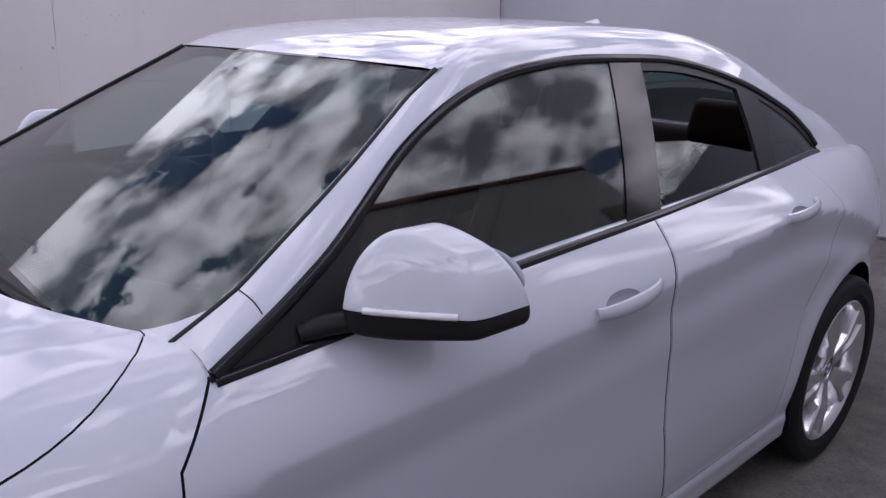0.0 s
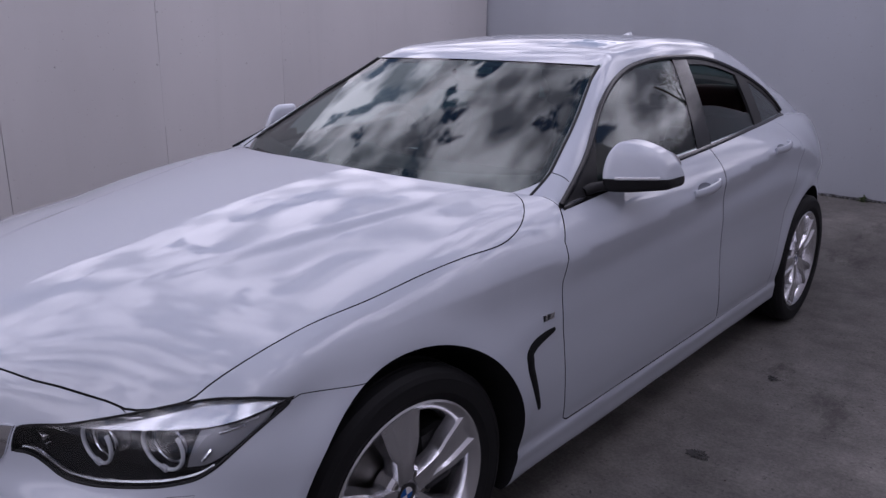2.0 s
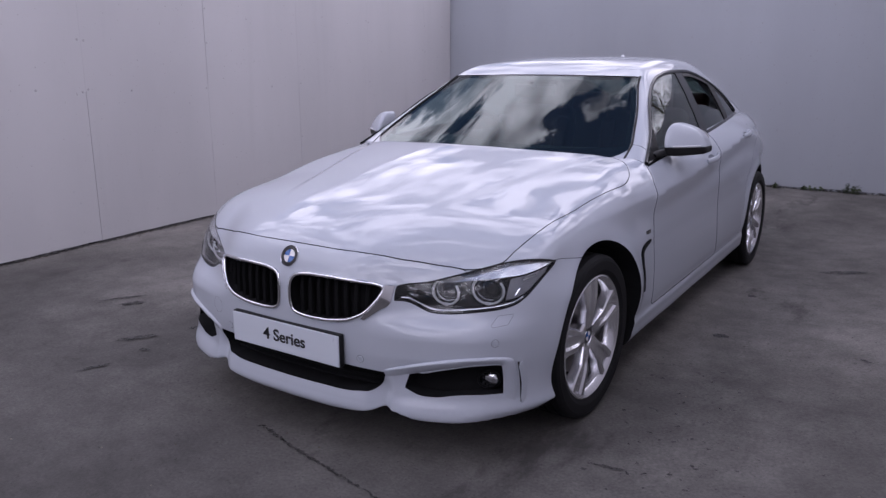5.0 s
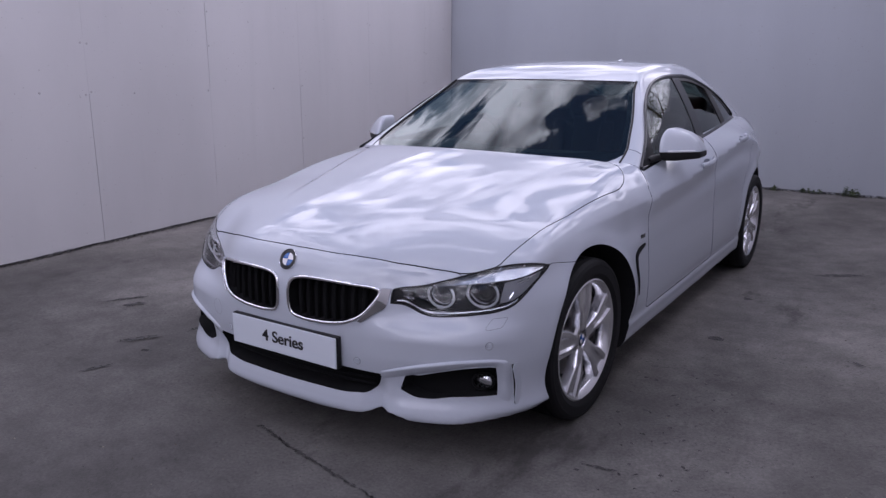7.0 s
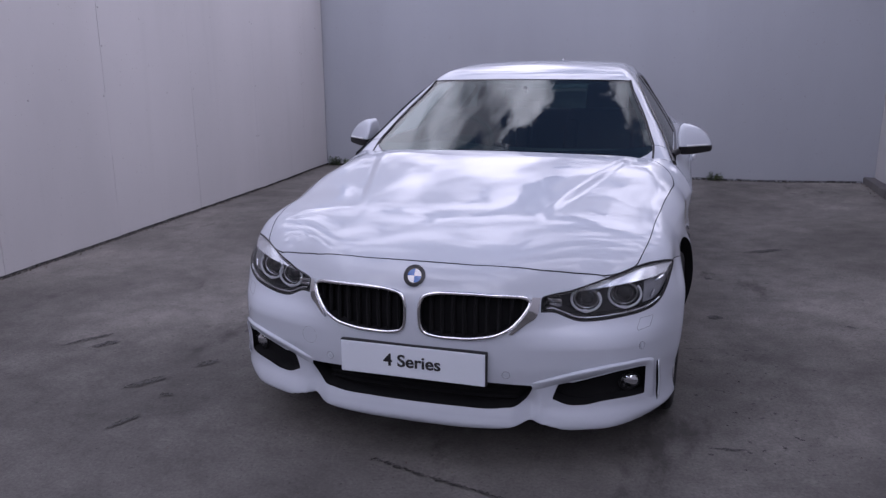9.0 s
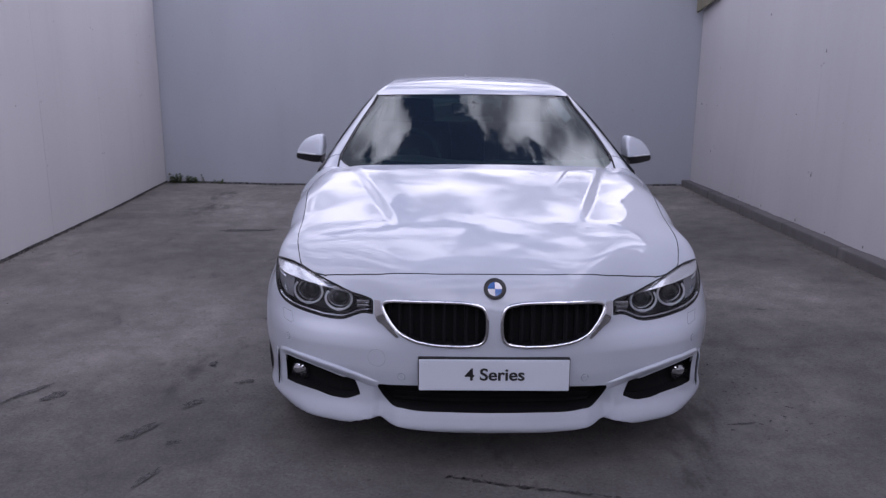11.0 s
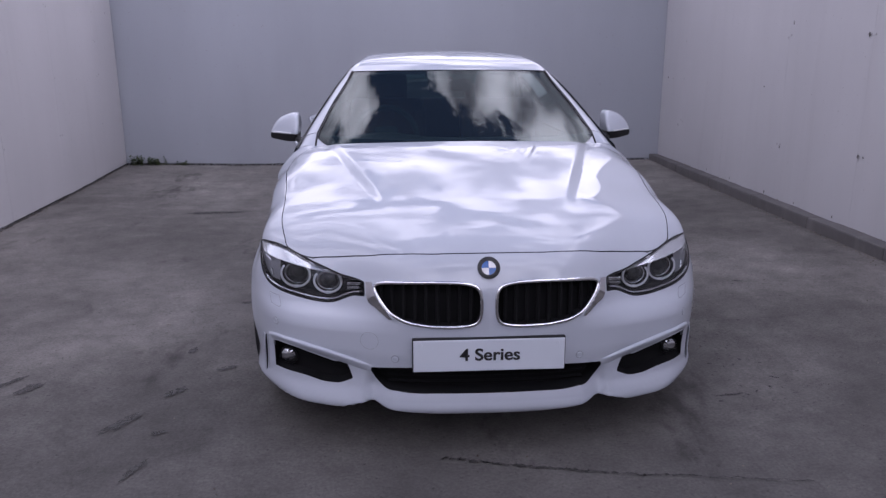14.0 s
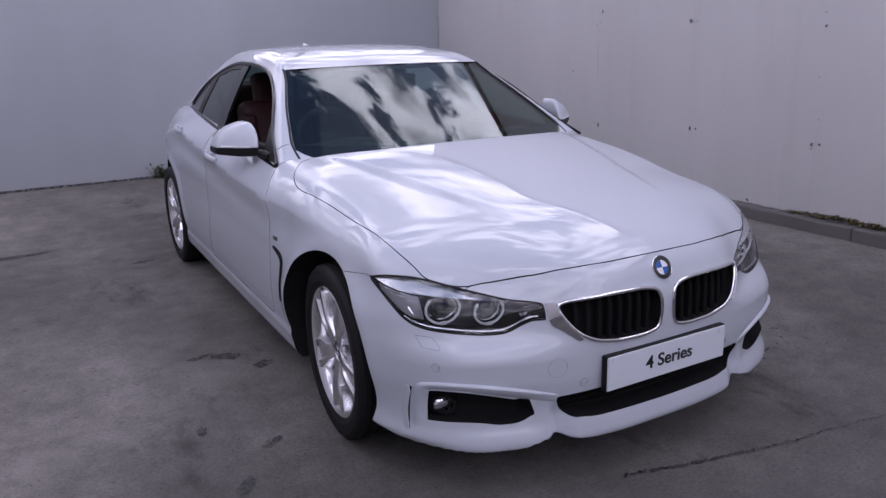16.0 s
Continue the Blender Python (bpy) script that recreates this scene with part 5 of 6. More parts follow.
# lower intake
intake = part("lower_grille", front_sheet(INTAKE, 0.082, 0.006, 40, 6), car, GAP, "dark lower air intake with slim bars")
for z in (0.268, 0.290, 0.312):
    xs4 = np.linspace(-0.35, 0.35, 24)
    pts = on_nose([(x, 0.36) for x in xs4], 0.060)
    pts[:, 2] = z
    part("bar", auto_smooth(mesh_of("bar", *tube(pts, 0.0040, 6, up=(0, -1, 0)))), intake, GAP)
# nose badge
by = float(surf_y(body_f, 0.0, 0.692))
bn = gradient(body_f, np.array([[0.0, by, 0.692]]))[0]
badge = roundel("nose_badge", 0.040, car)
badge.matrix_local = Matrix.Translation((0, by - 0.003, 0.692)) @ Vector(bn).to_track_quat("Z", "Y").to_matrix().to_4x4()

# ---- number plate ----
plate = part("display_plate", box_bm(0.520, 0.006, 0.113, 0.0025, (0, -0.8020, 0.3970)), car, PLATE, "white dealer display plate with dark lettering")
part("plate_plinth", box_bm(0.527, 0.022, 0.1195, 0.004, (0, -0.7885, 0.3970)), plate, BLACK)


def words(text, size, at, parent, mat, fat=0.0):
    cu = bpy.data.curves.new("words", "FONT")
    cu.body, cu.size, cu.align_x, cu.align_y, cu.extrude, cu.offset = text, size, "CENTER", "CENTER", 0.0006, fat
    tmp = new("tmp", cu)
    me = bpy.data.meshes.new_from_object(tmp.evaluated_get(bpy.context.evaluated_depsgraph_get()))
    bpy.data.objects.remove(tmp)
    me.transform(at)
    bm = bmesh.new()
    for k in (-1, 1):
        me.transform(Matrix.Translation((0.0005 * k, 0.0001 * k, 0)))
        bm.from_mesh(me)
        me.transform(Matrix.Translation((-0.0005 * k, -0.0001 * k, 0)))
    return part("lettering", bm, parent, mat)


words("4 Series", 0.0615, pose(0.003, -0.8054, 0.3975, 90, 0, 0) @ Matrix.Diagonal((1.055, 1, 1, 1)), plate, INK, 0.0011)
for x in (-0.235, 0.235):
    part("screw_cap", as_bm([[(a + x, b - 0.8052, c + 0.4385) for a, b, c in lathe([(0.0, 0.0005), (-0.0012, 0.0005), (-0.0012, 0.006), (0.0, 0.007)], 16, "y")[0]], lathe([(0.0, 0.0005), (-0.0012, 0.0005), (-0.0012, 0.006), (0.0, 0.007)], 16, "y")[1]]), plate, PLATE)


# ---- door mirrors ----
mir_top = spl((0.79, 1.052), (0.82, 1.080), (0.85, 1.090), (0.90, 1.079), (0.945, 1.055), (0.975, 1.022), (0.995, 0.985), (1.01, 0.95))
mir_in = spl((0.94, 0.838), (0.98, 0.832), (1.03, 0.826), (1.09, 0.832))


def mirror_f(x, y, z):
    x = np.abs(x)
    face = 0.842 + 1.35 * np.maximum(x - 0.83, 0) ** 1.25 * 0.9 + 0.55 * np.maximum(z - 0.985, 0) * (0.6 + 4.0 * np.maximum(z - 0.985, 0)) + 0.10 * np.maximum(0.975 - z, 0)
    f = smax(z - mir_top(x), face - y, 0.034)
    f = smax(f, mir_in(z) - x, 0.022)
    f = smax(f, (0.942 + 0.10 * np.maximum(x - 0.90, 0)) - z, 0.016)
    f = smax(f, x - 0.997, 0.018)
    back = 1.018 + 0.42 * (x - 0.83)
    return smax(f, y - back, 0.02)


shell_me = skin(mirror_f, (0.905, 0.985, 1.005), (0.905, 1.02, 1.005), 1.0, 120, 8, 50, 0.4)
finish(shell_me, mirror_f, PAINT, PAINT)
upper = carve(shell_me, prism([(0.7, 0.7), (1.2, 0.7), (1.2, 1.3), (0.7, 1.3)], "z", 0.9840, 1.2), "INTERSECT")
lower = carve(shell_me, prism([(0.7, 0.7), (1.2, 0.7), (1.2, 1.3), (0.7, 1.3)], "z", 0.80, 0.9815), "INTERSECT")
finish(upper, mirror_f, PAINT, BLACK)
finish(lower, mirror_f, BLACK, BLACK)
for s in (1, -1):
    mirror = part("door_mirror", upper if s > 0 else flipped(upper), car, None, "white door mirror with indicator strip")
    part("lower_cover", lower if s > 0 else flipped(lower), mirror, None, "black lower mirror cover")
    xs5 = np.linspace(0.868, 0.972, 20)
    pts = [(x, float(surf_y(mirror_f, x, 0.987, 0.7, 1.1)) - 0.0005, 0.9865 + 0.0015 * (x - 0.868) / 0.1) for x in xs5]
    part("indicator", as_bm(tube(pts, 0.0052, 8, up=(0, 0, 1)), s), mirror, RING, "clear indicator strip")
    arm = [(0.800, 0.800, 0.945), (0.815, 0.835, 0.955), (0.835, 0.880, 0.958), (0.860, 0.930, 0.958)]
    part("arm", as_bm(tube(arm, [0.020, 0.022, 0.020, 0.018], 10, flat=0.75), s), mirror, BLACK)
    me = bmesh.new()
    bmesh.ops.create_circle(me, cap_ends=True, segments=32, radius=1, matrix=pose(0.912, 1.0555, 1.012, -90, 0, 22) @ Matrix.Diagonal((0.070, 0.048, 1, 1)))
    part("mirror_glass", mirrored(me, s), mirror, MIRROR)

# ---- door handles, side vents, fin ----
for s in (1, -1):
    for y0, zc in ((1.385, 0.866), (2.20, 0.936)):
        ya = np.linspace(y0, y0 + 0.215, 14)
        pts = []
        for i, y in enumerate(ya):
            t = i / 13
            lift = 0.034 * math.sin(math.pi * min(1, max(0, (t + 0.04) / 1.08))) ** 0.45
            z = zc + 0.018 * t
            pts.append((float(surf_x(body_f, y, z)) + lift - 0.010, float(y), z))
        ob = part("door_handle", as_bm(tube(pts, [0.013 + 0.004 * math.sin(math.pi * i / 13) for i in range(14)], 10, flat=0.62, up=(1, 0, 0)), s), car, PAINT, "white bow door handle")
    vent = [(0.525, 0.614), (0.468, 0.606), (0.424, 0.594), (0.400, 0.572), (0.400, 0.545), (0.418, 0.482), (0.452, 0.402)]
    vt = spl(*[(i / 6, p[0]) for i, p in enumerate(vent)])
    vz = spl(*[(i / 6, p[1]) for i, p in enumerate(vent)])
    tt = np.linspace(0, 1, 36)
    pts = [(float(surf_x(body_f, vt(t), vz(t))) + 0.001, float(vt(t)), float(vz(t))) for t in tt]
    part("side_vent", as_bm(tube(pts, [0.006 + 0.0100 * math.sin(math.pi * t) ** 0.6 for t in tt], 8, flat=0.4, up=(1, 0, 0)), s), car, GAP, "black hooked side vent")
    for k, mat in enumerate((INK, SATIN, INK, SATIN)):
        y = 0.478 + 0.009 * k
        bm = box_bm(0.003, 0.007 if k < 3 else 0.022, 0.017, 0.0006, (float(surf_x(body_f, y, 0.655)) + 0.001, y + (0.008 if k == 3 else 0), 0.655))
        if k == 0:
            tag = part("side_badge", mirrored(bm, s), car, mat, "small dark and silver side badge")
        else:
            part("bar", mirrored(bm, s), tag, mat)
    # tail lamp wrapping the rear corner
    y4, z4 = np.meshgrid(np.linspace(3.38, 3.72, 14), np.linspace(0.80, 0.895, 6), indexing="ij")
    x4 = surf_x(body_f, y4, z4)
    me = mesh_of("tail_lamp", *shell(np.stack([x4 + 0.003, y4, z4], -1), 14, 6, 0.01, np.broadcast_to((-1.0, 0, 0), (84, 3))), smooth=False)
    part("tail_lamp", me if s > 0 else flipped(me), car, REDLENS, "red tail lamp")
fin = []
for i in range(12):
    t = i / 11
    y = 2.43 + 0.15 * t
    z0 = float(roof_mid(y))
    hgt = 0.050 * (t ** 0.7) * (1 if t < 0.85 else (1 - t) / 0.15 * 0.7 + 0.3)
    wd = 0.026 * math.sin(math.pi * (0.15 + 0.75 * t)) + 0.004
    fin += [(-wd, y, z0 - 0.008), (-wd * 0.5, y, z0 + hgt * 0.6), (0, y, z0 + hgt), (wd * 0.5, y, z0 + hgt * 0.6), (wd, y, z0 - 0.008)]
me = mesh_of("roof_fin", fin, grid_faces(12, 5) + [(4, 3, 2, 1, 0), tuple(range(55, 60))], smooth=False)
part("roof_fin", auto_smooth(me, 50), car, PAINT, "white shark-fin aerial")

# ---- wipers ----
for base, tip, n_ in (((0.60, 0.580, 0.930), (0.02, 0.480, 0.948), 0), ((0.02, 0.470, 0.942), (-0.56, 0.565, 0.948), 1)):
    a, b = Vector(base), Vector(tip)
    pts = []
    for t in np.linspace(0, 1, 20):
        p = a.lerp(b, t)
        pts.append((p.x, float(screen_y(p.x, p.z)) - 0.014, p.z + 0.004))
    arm = part("wiper", as_bm(tube(pts, [0.009 - 0.004 * t for t in np.linspace(0, 1, 20)], 6)), car, BLACK, "black wiper parked along the screen")
    pts = [(x, y + 0.012, z - 0.001) for x, y, z in pts[4:]]
    part("blade", as_bm(tube(pts, 0.0055, 6)), arm, RUBBER)
cowl_x = np.linspace(-0.665, 0.665, 40)
cowl_z = [0.962 - 0.045 * (x / 0.66) ** 2 for x in cowl_x]
cw = [(x, float(hood_back(abs(x))) - 0.004, z - 0.012) for x, z in zip(cowl_x, cowl_z)] + [(x, float(screen_y(x, z)) + 0.03, z - 0.006) for x, z in zip(cowl_x, cowl_z)]
part("cowl_panel", mesh_of("cowl_panel", cw + [(x, y, z - 0.01) for x, y, z in cw], [(i, i + 1, 41 + i, 40 + i) for i in range(39)] + [(121 + i - 1, 121 + i, 81 + i, 80 + i) for i in range(39)]), car, BLACK)

# ---- inside ----
def cushion(sx, sy, sz, at, turn=(0, 0, 0), bulge=0.04):
    bm = box_bm(sx, sy, sz, min(sx, sy, sz) * 0.36, segs=4)
    bmesh.ops.transform(bm, matrix=Matrix.Translation(at) @ pose(0, 0, 0, *turn), verts=bm.verts)
    for f in bm.faces:
        f.smooth = True
    return bm


for x in (-0.37, 0.37):
    seat = part("front_seat", cushion(0.50, 0.52, 0.17, (x, 1.62, 0.52), (6, 0, 0)), car, LEATHER, "dark red leather front seat")
    part("backrest", cushion(0.49, 0.15, 0.62, (x, 1.93, 0.80), (-18, 0, 0)), seat, LEATHER)
    part("headrest", cushion(0.27, 0.10, 0.19, (x, 2.055, 1.165), (-12, 0, 0)), seat, LEATHER)
    for d in (-0.06, 0.06):
        part("headrest_post", as_bm(tube([(x + d, 2.02, 1.04), (x + d, 2.045, 1.11)], 0.007, 8)), seat, CHROME)
    for d in (-0.21, 0.21):
        part("bolster", cushion(0.09, 0.17, 0.50, (x + d, 1.905, 0.78), (-18, 0, 0)), seat, LEATHER)
bench = part("rear_bench", cushion(1.22, 0.52, 0.20, (0, 2.55, 0.52), (5, 0, 0)), car, LEATHER, "dark red leather rear bench")
part("backrest", cushion(1.24, 0.16, 0.56, (0, 2.86, 0.78), (-24, 0, 0)), bench, LEATHER)
for x in (-0.37, 0.37):
    part("headrest", cushion(0.28, 0.12, 0.17, (x, 2.90, 1.075), (-15, 0, 0)), bench, LEATHER)
part("parcel_shelf", box_bm(1.16, 0.42, 0.02, 0.005, (0, 3.18, 0.985)), car, TRIM)
dx = np.linspace(-0.69, 0.69, 30)
prof = [(0.56, 0.905), (0.66, 0.938), (0.80, 0.955), (0.92, 0.952), (1.00, 0.925), (1.03, 0.86), (1.04, 0.72), (1.00, 0.55)]
vs = [(x, y + 0.10 * (x / 0.69) ** 2, z + 0.028 * math.exp(-((x + 0.36) / 0.17) ** 2) * (1 if 0.75 < y < 1.02 else 0)) for x in dx for y, z in prof]
part("dashboard", auto_smooth(mesh_of("dashboard", vs, grid_faces(30, len(prof))), 50), car, TRIM, "black soft-touch dashboard")
c = Vector((-0.37, 1.16, 0.93))
tiltm = Matrix.Rotation(radians(-24), 3, "X")
pts = [c + tiltm @ Vector((math.cos(a) * 0.178, 0, math.sin(a) * 0.178)) for a in np.linspace(0, 2 * math.pi, 48, endpoint=False)]
steer = part("steering_wheel", as_bm(tube(pts, 0.016, 10, True, 1.0, tiltm @ Vector((0, 1, 0)))), car, TRIM, "black leather steering wheel")
hubm = cushion(0.14, 0.06, 0.12, c, (-24, 0, 0))
part("airbag_cover", hubm, steer, TRIM)
for a in (0, 180, 270):
    d = tiltm @ Vector((math.cos(radians(a)), 0, math.sin(radians(a))))
    part("spoke", as_bm(tube([c + d * 0.05, c + d * 0.17], 0.014, 8, flat=0.6)), steer, SATIN)
im = part("inside_mirror", cushion(0.245, 0.035, 0.070, (0, 1.185, 1.220), (8, 0, 0)), car, TRIM, "black interior mirror on the windscreen")
part("mirror_foot", as_bm(tube([(0, 1.17, 1.235), (0, 1.135, 1.256)], 0.014, 8)), im, TRIM)
for x in (-0.68, 0.68):
    part("door_card", box_bm(0.03, 2.10, 0.56, 0.01, (x, 1.83, 0.66)), car, TRIM)
part("cabin_floor", box_bm(1.38, 2.2, 0.03, 0.0, (0, 1.86, 0.318)), car, TRIM)
part("console", cushion(0.24, 1.0, 0.30, (0, 1.55, 0.50)), car, TRIM)
part("underbody", box_bm(1.10, 3.9, 0.06, 0.02, (0, 1.5, 0.20)), car, BLACK)

# ---- marks on the ground ----
def blob(name, x, y, rx, ry, turn, seed, mat, label, h=0.0035):
    """A flat stain with a ragged outline and ragged holes at its rim."""
    rnd = random.Random(seed)
    n = 44
    ph = rnd.uniform(0, 50)
    vs = [(x, y, lie(x, y) + h)]
    ca, sa = math.cos(radians(turn)), math.sin(radians(turn))
    for i in range(n):
        a = 2 * math.pi * i / n
        k = 0.72 + 0.42 * noise.noise((math.cos(a) * 1.6 + ph, math.sin(a) * 1.6, seed)) + 0.30 * noise.noise((math.cos(a) * 5 + ph, math.sin(a) * 5, seed))
        u, v = math.cos(a) * rx * k, math.sin(a) * ry * k
        px, py = x + u * ca - v * sa, y + u * sa + v * ca
        vs.append((px, py, lie(px, py) + h))
    ob = part(name, mesh_of(name, vs, [(0, i + 1, (i + 1) % n + 1) for i in range(n)]), None, mat)
    return tagged(ob, label, "stain", kind="structure")


STAINS = [(-1.89, -0.15, 0.095, 0.042, 60), (-1.4, -0.46, 0.14, 0.04, 58), (-1.26, -0.18, 0.09, 0.03, 50), (-1.23, -0.54, 0.04, 0.022, 10), (-1.23, -0.8, 0.09, 0.02, 70),
          (-1.17, 1.0, 0.09, 0.025, 10), (-1.04, 0.95, 0.085, 0.05, -20), (-0.93, 0.77, 0.06, 0.045, 15), (-1.31, 0.27, 0.05, 0.022, 80), (-1.1, 0.06, 0.06, 0.03, 30),
          (-2.01, -0.1, 0.16, 0.022, 62), (1.09, 1.19, 0.05, 0.04, 0), (1.09, 2.0, 0.05, 0.035, 20), (1.75, 1.08, 0.045, 0.012, 140), (1.07, -0.36, 0.09, 0.012, 8),
          (1.51, 2.81, 0.2, 0.05, 15), (-1.93, 3.44, 0.35, 0.06, 20), (-1.15, 2.9, 0.12, 0.05, 10)]
for i, (x, y, rx, ry, t) in enumerate(STAINS):
    blob("ground_stain", x, y, rx, ry, t, 11 + i, STAIN, "dark damp stain on the asphalt")
for i in range(46):
    rnd = random.Random(900 + i)
    x, y = rnd.uniform(0.93, 1.35), rnd.uniform(-0.5, 0.75)
    blob("ground_pit", x, y, rnd.uniform(0.006, 0.018), rnd.uniform(0.004, 0.010), rnd.uniform(0, 180), 60 + i, STAIN, "small dark pit in the asphalt")


def crack(points, width, seed):
    rnd = random.Random(seed)
    line = []
    for (x0, y0), (x1, y1) in zip(points[:-1], points[1:]):
        for t in np.linspace(0, 1, 22)[:-1]:
            line.append((x0 + (x1 - x0) * t + rnd.uniform(-0.006, 0.006), y0 + (y1 - y0) * t + rnd.uniform(-0.006, 0.006)))
    vs, n = [], len(line)
    for i, (x, y) in enumerate(line):
        w = width * (1 - 0.75 * i / n) * rnd.uniform(0.3, 1.5) + 0.0012
        vs += [(x - 0.12 * w, y - w, lie(x, y) + 0.0036), (x + 0.12 * w, y + w, lie(x, y) + 0.0036)]
    ob = part("ground_crack", mesh_of("ground_crack", vs, [(2 * i, 2 * i + 2, 2 * i + 3, 2 * i + 1) for i in range(n - 1)]), None, STAIN)
    return tagged(ob, "dark ragged crack across the asphalt", "crack", kind="structure")


crack([(-0.10, -0.803), (0.10, -0.857), (0.29, -0.897), (0.52, -0.942), (0.62, -0.950), (1.1, -1.02)], 0.0065, 1)
crack([(-0.10, -0.803), (-0.15, -0.790), (-0.17, -0.80)], 0.006, 2)


# ---- weeds and litter ----
def weed(x, y, spread, height, count, seed, label):
    """A tuft of thin stems with many small bent leaves."""
    rnd = random.Random(seed)
    w = new("weed")
    w.location = (x, y, lie(x, y) - 0.003)
    sv, sf, lv, lf = [], [], [], []
    for i in range(count):
        bx, by = rnd.gauss(0, spread * 0.5), rnd.uniform(-0.04, 0.03)
        h = height * rnd.uniform(0.45, 1.0)
        lean = Vector((rnd.uniform(-0.4, 0.4), rnd.uniform(-0.5, 0.1), 1)).normalized()
        pts = [Vector((bx, by, 0)) + lean * h * t + Vector((0, 0, -0.15 * h * t * t)) for t in np.linspace(0, 1, 5)]
        v, f = tube(pts, [0.0022, 0.002, 0.0016, 0.0012, 0.0006], 4)
        o = len(sv)
        sv += list(v); sf += [tuple(k + o for k in q) for q in f]
        for p in pts[1:]:
            for k in range(3):
                d = Vector((rnd.uniform(-1, 1), rnd.uniform(-1, 0.5), rnd.uniform(-0.2, 0.7))).normalized()
                sd = d.cross(Vector((0, 0, 1))).normalized() * rnd.uniform(0.006, 0.013)
                ln = rnd.uniform(0.018, 0.042)
                o = len(lv)
                lv += [p, p + d * ln * 0.5 + sd, p + d * ln + Vector((0, 0, -0.006)), p + d * ln * 0.5 - sd]
                lf.append((o, o + 1, o + 2, o + 3))
    tagged(part("stems", mesh_of("stems", sv, sf), w, LEAF), kind="stuff")
    tagged(part("leaves", mesh_of("leaves", lv, lf), w, LEAF), kind="stuff")
    return tagged(w, label, "weed", "weeds along the wall")


weed(-3.38, BACK_Y - 0.05, 0.09, 0.14, 16, 1, "green weed tuft growing at the wall foot")
weed(-3.18, BACK_Y - 0.05, 0.11, 0.11, 18, 2, "green weed tuft growing at the wall foot")
weed(-2.85, BACK_Y - 0.05, 0.08, 0.055, 7, 3, "low straggling weed at the wall foot")
weed(-0.53, BACK_Y - 0.07, 0.09, 0.18, 26, 4, "bushy dark green weed at the wall foot")
weed(1.27, BACK_Y - 0.05, 0.11, 0.11, 12, 5, "green weed tuft growing at the wall foot")
weed(0.92, BACK_Y - 0.05, 0.10, 0.06, 7, 6, "low straggling weed at the wall foot")
weed(0.55, BACK_Y - 0.05, 0.06, 0.05, 5, 7, "low straggling weed at the wall foot")


def litter(name, spots, seed, label):
    """Grit and small stones as one heap of flattened lumps."""
    rnd = random.Random(seed)
    vs, fs = [], []
    for x, y, r in spots:
        o = len(vs)
        hgt = r * rnd.uniform(0.4, 0.9)
        t0 = rnd.uniform(0, 6)
        for k in range(5):
            a = t0 + k * 2 * math.pi / 5
            q = r * rnd.uniform(0.7, 1.2)
            vs.append((x + math.cos(a) * q, y + math.sin(a) * q * 0.8, lie(x, y) - 0.001))
        vs.append((x + rnd.uniform(-0.3, 0.3) * r, y + rnd.uniform(-0.3, 0.3) * r, lie(x, y) + hgt))
        fs += [(o + k, o + (k + 1) % 5, o + 5) for k in range(5)]
    ob = part(name, mesh_of(name, vs, fs, smooth=False), None, LITTER)
    return tagged(ob, label, "grit", kind="stuff")


rnd = random.Random(77)
spots = []
for i in range(900):
    y = rnd.uniform(-3, BACK_Y)
    spots.append((left_x(y) + abs(rnd.gauss(0.015, 0.05)), y, rnd.uniform(0.002, 0.008)))
for i in range(600):
    x = rnd.uniform(left_x(BACK_Y), 2.75)
    spots.append((x, BACK_Y - abs(rnd.gauss(0.01, 0.05)), rnd.uniform(0.002, 0.008)))
for i in range(700):
    y = rnd.uniform(-2, BACK_Y)
    spots.append((2.755 - abs(rnd.gauss(0.0, 0.035)), y, rnd.uniform(0.002, 0.008)))
litter("wall_grit", spots, 5, "grit and dirt swept against the walls")
spots = [(rnd.uniform(-3.2, 2.7), rnd.uniform(-2.4, 5.6), rnd.uniform(0.0015, 0.0055)) for i in range(900)]
litter("loose_grit", spots, 6, "loose grit scattered over the asphalt")



def moss(spots, seed, label):
    """A ragged cushion of dry moss and dead stalks, as one heap of small blades."""
    rnd = random.Random(seed)
    vs, fs = [], []
    for x, y, z, r in spots:
        for k in range(7):
            a = rnd.uniform(0, 6.28)
            d = Vector((math.cos(a), math.sin(a), rnd.uniform(0.1, 0.9))) * r * rnd.uniform(0.6, 1.3)
            w = Vector((-d.y, d.x, 0)).normalized() * r * 0.28
            o = len(vs)
            q = Vector((x, y, z))
            vs += [q - w, q + w, q + d * 0.6 + w * 0.8, q + d, q + d * 0.6 - w * 0.8]
            fs.append((o, o + 1, o + 2, o + 3, o + 4))
    return tagged(part("dry_moss", mesh_of("dry_moss", vs, fs), None, MOSS), label, "moss", kind="stuff")


rnd = random.Random(31)
spots = []
for i in range(520):
    y = rnd.gauss(0.35, 0.28)
    spots.append((2.866 - abs(rnd.gauss(0, 0.022)), y, 0.200 + 0.03 * max(0, 1 - ((y - 0.4) / 0.5) ** 2) * rnd.random(), rnd.uniform(0.008, 0.022)))
for i in range(320):
    y = rnd.uniform(0.9, 5.3)
    if noise.noise((y * 2.2, 4, 1)) > 0.08:
        spots.append((2.868 - abs(rnd.gauss(0, 0.012)), y, 0.200, rnd.uniform(0.004, 0.011)))
moss(spots, 8, "dry brownish moss growing between kerb and wall")


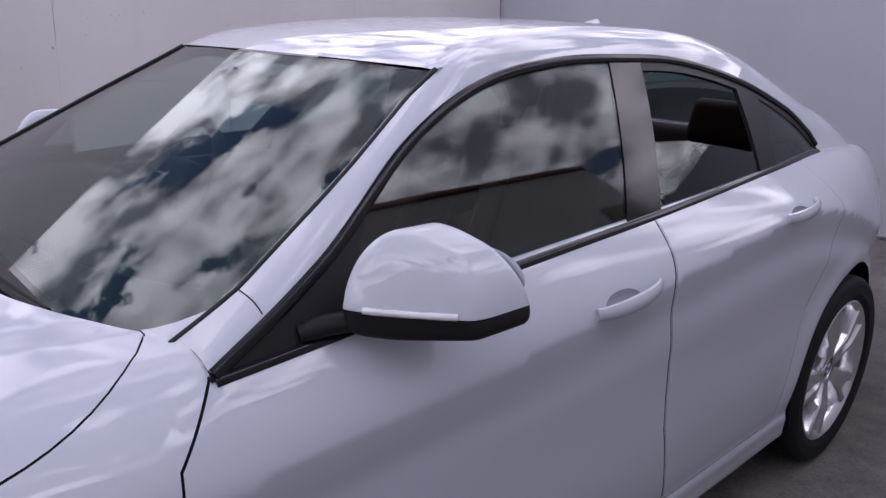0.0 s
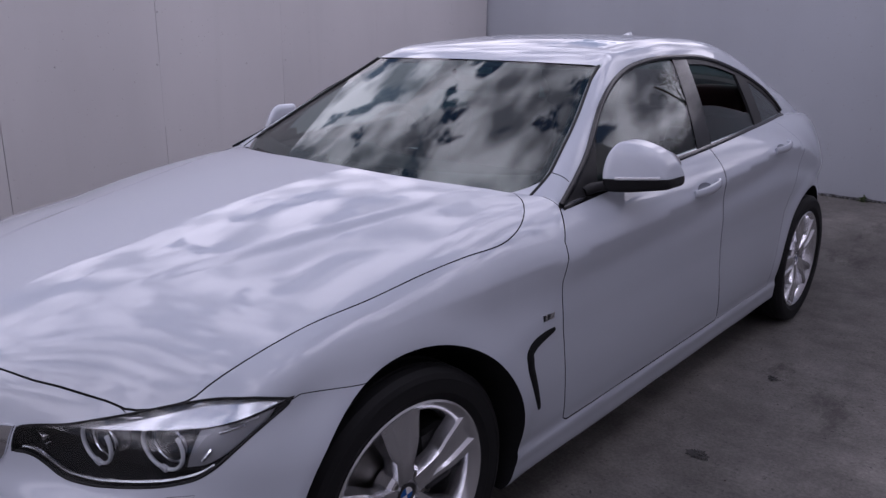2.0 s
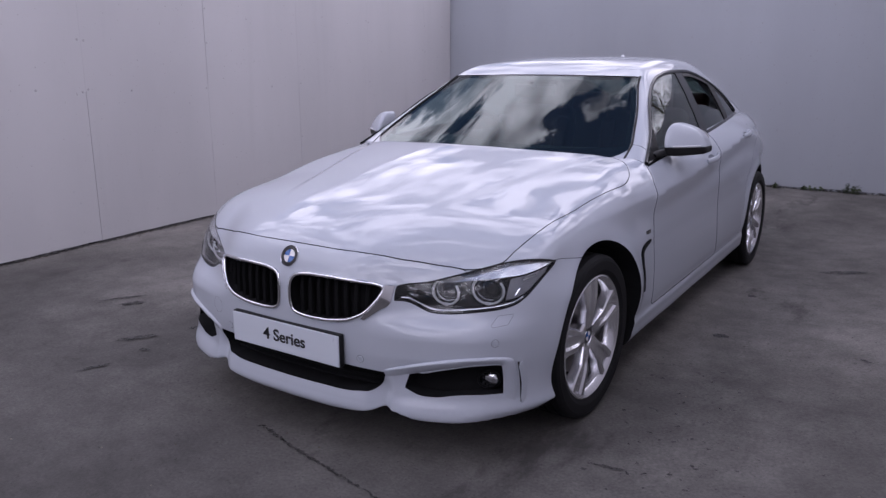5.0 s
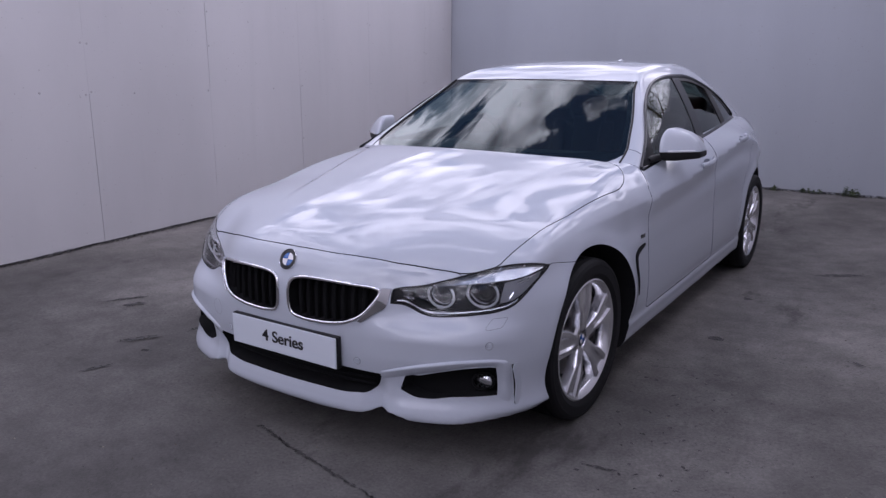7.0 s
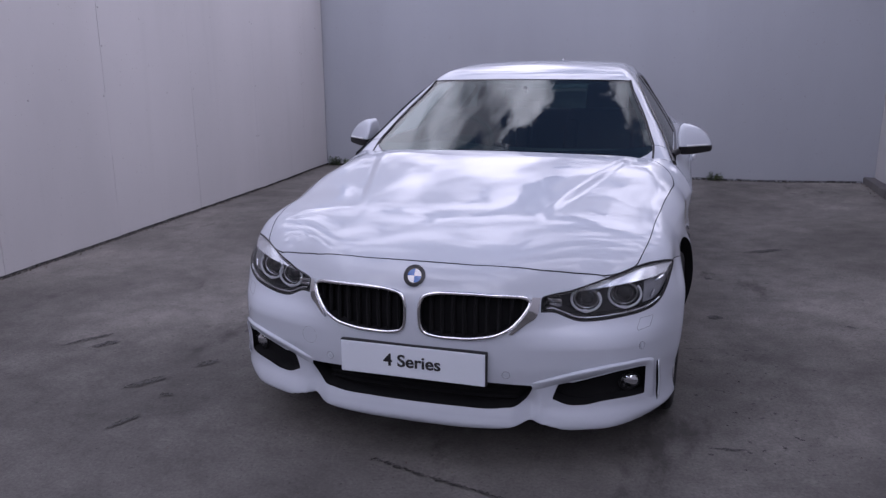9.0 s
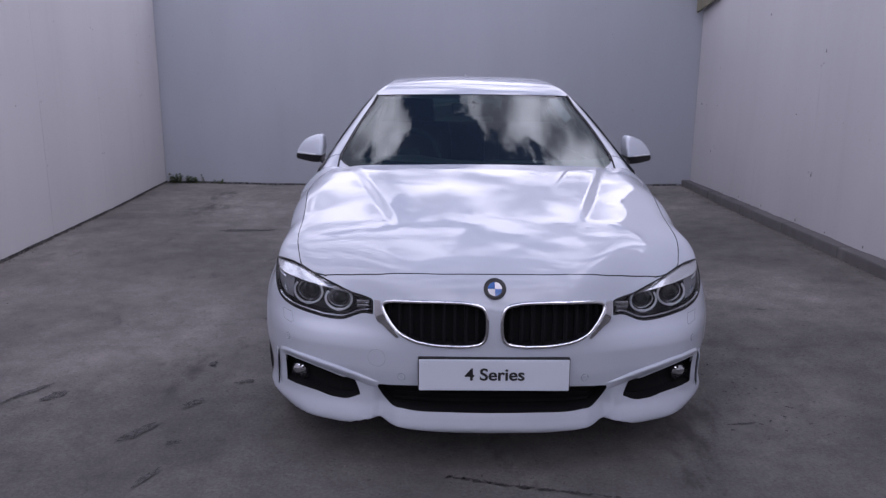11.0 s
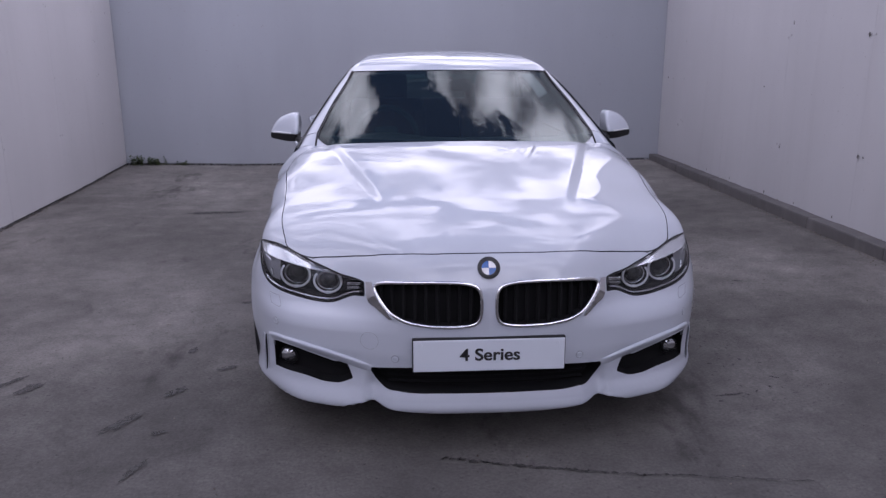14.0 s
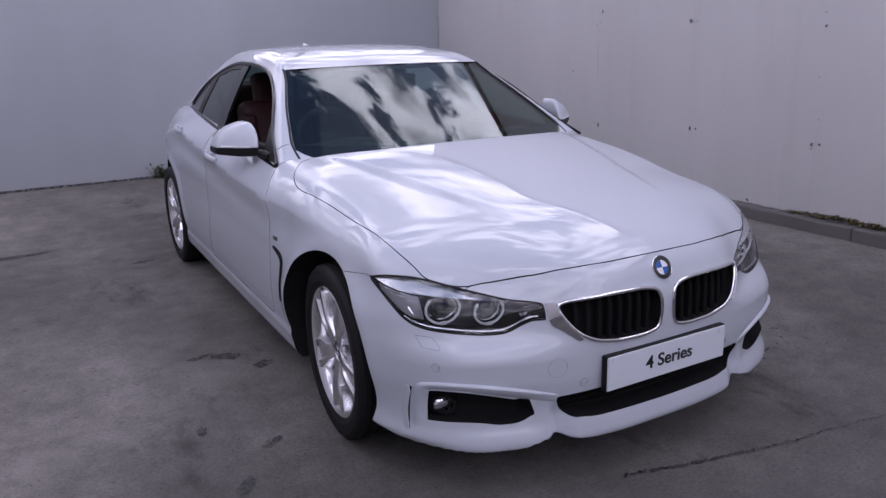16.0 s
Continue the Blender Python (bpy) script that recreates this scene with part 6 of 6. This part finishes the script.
# chips and old fixing holes in the painted walls
def chip(at, r, turn, seed):
    rnd = random.Random(seed)
    n = 12
    vs = [(0, 0, 0.0008)] + [(math.cos(2 * math.pi * k / n) * r * rnd.uniform(0.5, 1.2), math.sin(2 * math.pi * k / n) * r * rnd.uniform(0.5, 1.4), 0.0006) for k in range(n)]
    ob = part("paint_chip", mesh_of("paint_chip", vs, [(0, k + 1, (k + 1) % n + 1) for k in range(n)]), None, KERB)
    ob.matrix_basis = Matrix.Translation(at) @ pose(0, 0, 0, 90, 0, turn)
    return tagged(ob, "small dark chip in the painted wall", "paint chip", kind="structure")


for k, (y, z, r) in enumerate(((2.87, 0.64, 0.014), (1.79, 0.70, 0.013), (1.73, 0.70, 0.009), (1.84, 1.51, 0.016), (0.73, 0.68, 0.012), (0.67, 0.685, 0.010), (0.71, 1.44, 0.011), (3.24, 1.11, 0.010),
                               (2.85, 1.62, 0.014), (3.94, 1.98, 0.013), (5.19, 0.61, 0.012), (5.60, 1.12, 0.014), (3.05, 0.23, 0.013), (2.55, 0.225, 0.010), (3.75, 0.235, 0.013), (4.3, 0.235, 0.011), (2.0, 0.23, 0.010), (1.20, 0.225, 0.012))):
    chip((RIGHT_X - 0.039, y, z), r, -90, 300 + k)
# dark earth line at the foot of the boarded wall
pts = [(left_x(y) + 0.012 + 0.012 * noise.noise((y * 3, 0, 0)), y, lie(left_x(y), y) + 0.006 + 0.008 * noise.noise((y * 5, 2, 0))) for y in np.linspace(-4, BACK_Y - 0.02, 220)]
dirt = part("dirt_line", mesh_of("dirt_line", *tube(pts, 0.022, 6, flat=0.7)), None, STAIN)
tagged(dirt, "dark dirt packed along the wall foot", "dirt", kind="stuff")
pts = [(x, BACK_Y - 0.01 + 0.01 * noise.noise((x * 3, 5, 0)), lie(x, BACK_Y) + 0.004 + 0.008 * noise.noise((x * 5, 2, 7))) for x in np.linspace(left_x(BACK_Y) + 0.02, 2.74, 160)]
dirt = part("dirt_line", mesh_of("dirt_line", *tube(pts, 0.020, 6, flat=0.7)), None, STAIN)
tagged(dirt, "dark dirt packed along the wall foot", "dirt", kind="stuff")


# ---- trees behind the far wall, seen in the side windows ----
def tree(x, y, height, seed):
    rnd = random.Random(seed)
    t = new("tree")
    t.location = (x, y, 0)
    tv, tf, lv, lf = [], [], [], []

    def limb(a, b, r0, r1):
        mid = (a + b) / 2 + Vector((rnd.uniform(-0.15, 0.15), rnd.uniform(-0.15, 0.15), 0))
        v, f = tube([a, mid, b], [r0, (r0 + r1) / 2, r1], 6)
        o = len(tv)
        tv.extend(v)
        tf.extend(tuple(k + o for k in q) for q in f)

    top = Vector((rnd.uniform(-0.2, 0.2), 0, height * 0.85))
    limb(Vector((0, 0, -0.1)), top, 0.13, 0.03)
    for i in range(17):
        h = rnd.uniform(0.35, 0.85)
        a = rnd.uniform(0, 6.28)
        s = top * h
        e = s + Vector((math.cos(a), math.sin(a), rnd.uniform(0.2, 0.9))) * height * 0.30 * (1.15 - h)
        limb(s, e, 0.018, 0.005)
        for k in range(9):
            c = s.lerp(e, rnd.uniform(0.4, 1.1)) + Vector([rnd.gauss(0, 0.22) for _ in range(3)])
            for q in range(26):
                p = c + Vector([rnd.gauss(0, 0.13) for _ in range(3)])
                d = Vector([rnd.uniform(-1, 1) for _ in range(3)]).normalized()
                sd = d.cross(Vector((0.3, 0.5, 0.8))).normalized() * 0.015
                o = len(lv)
                lv.extend([p, p + d * 0.026 + sd, p + d * 0.052, p + d * 0.026 - sd])
                lf.append((o, o + 1, o + 2, o + 3))
    part("trunk", mesh_of("trunk", tv, tf), t, BARK)
    part("crown", mesh_of("crown", lv, lf), t, LEAF)
    return tagged(t, "leafy tree behind the far yard wall", "tree", "trees behind the wall")


tree(2.6, 10.0, 6.2, 1)
tree(4.6, 10.5, 5.6, 2)
tree(0.8, 11.5, 5.4, 3)
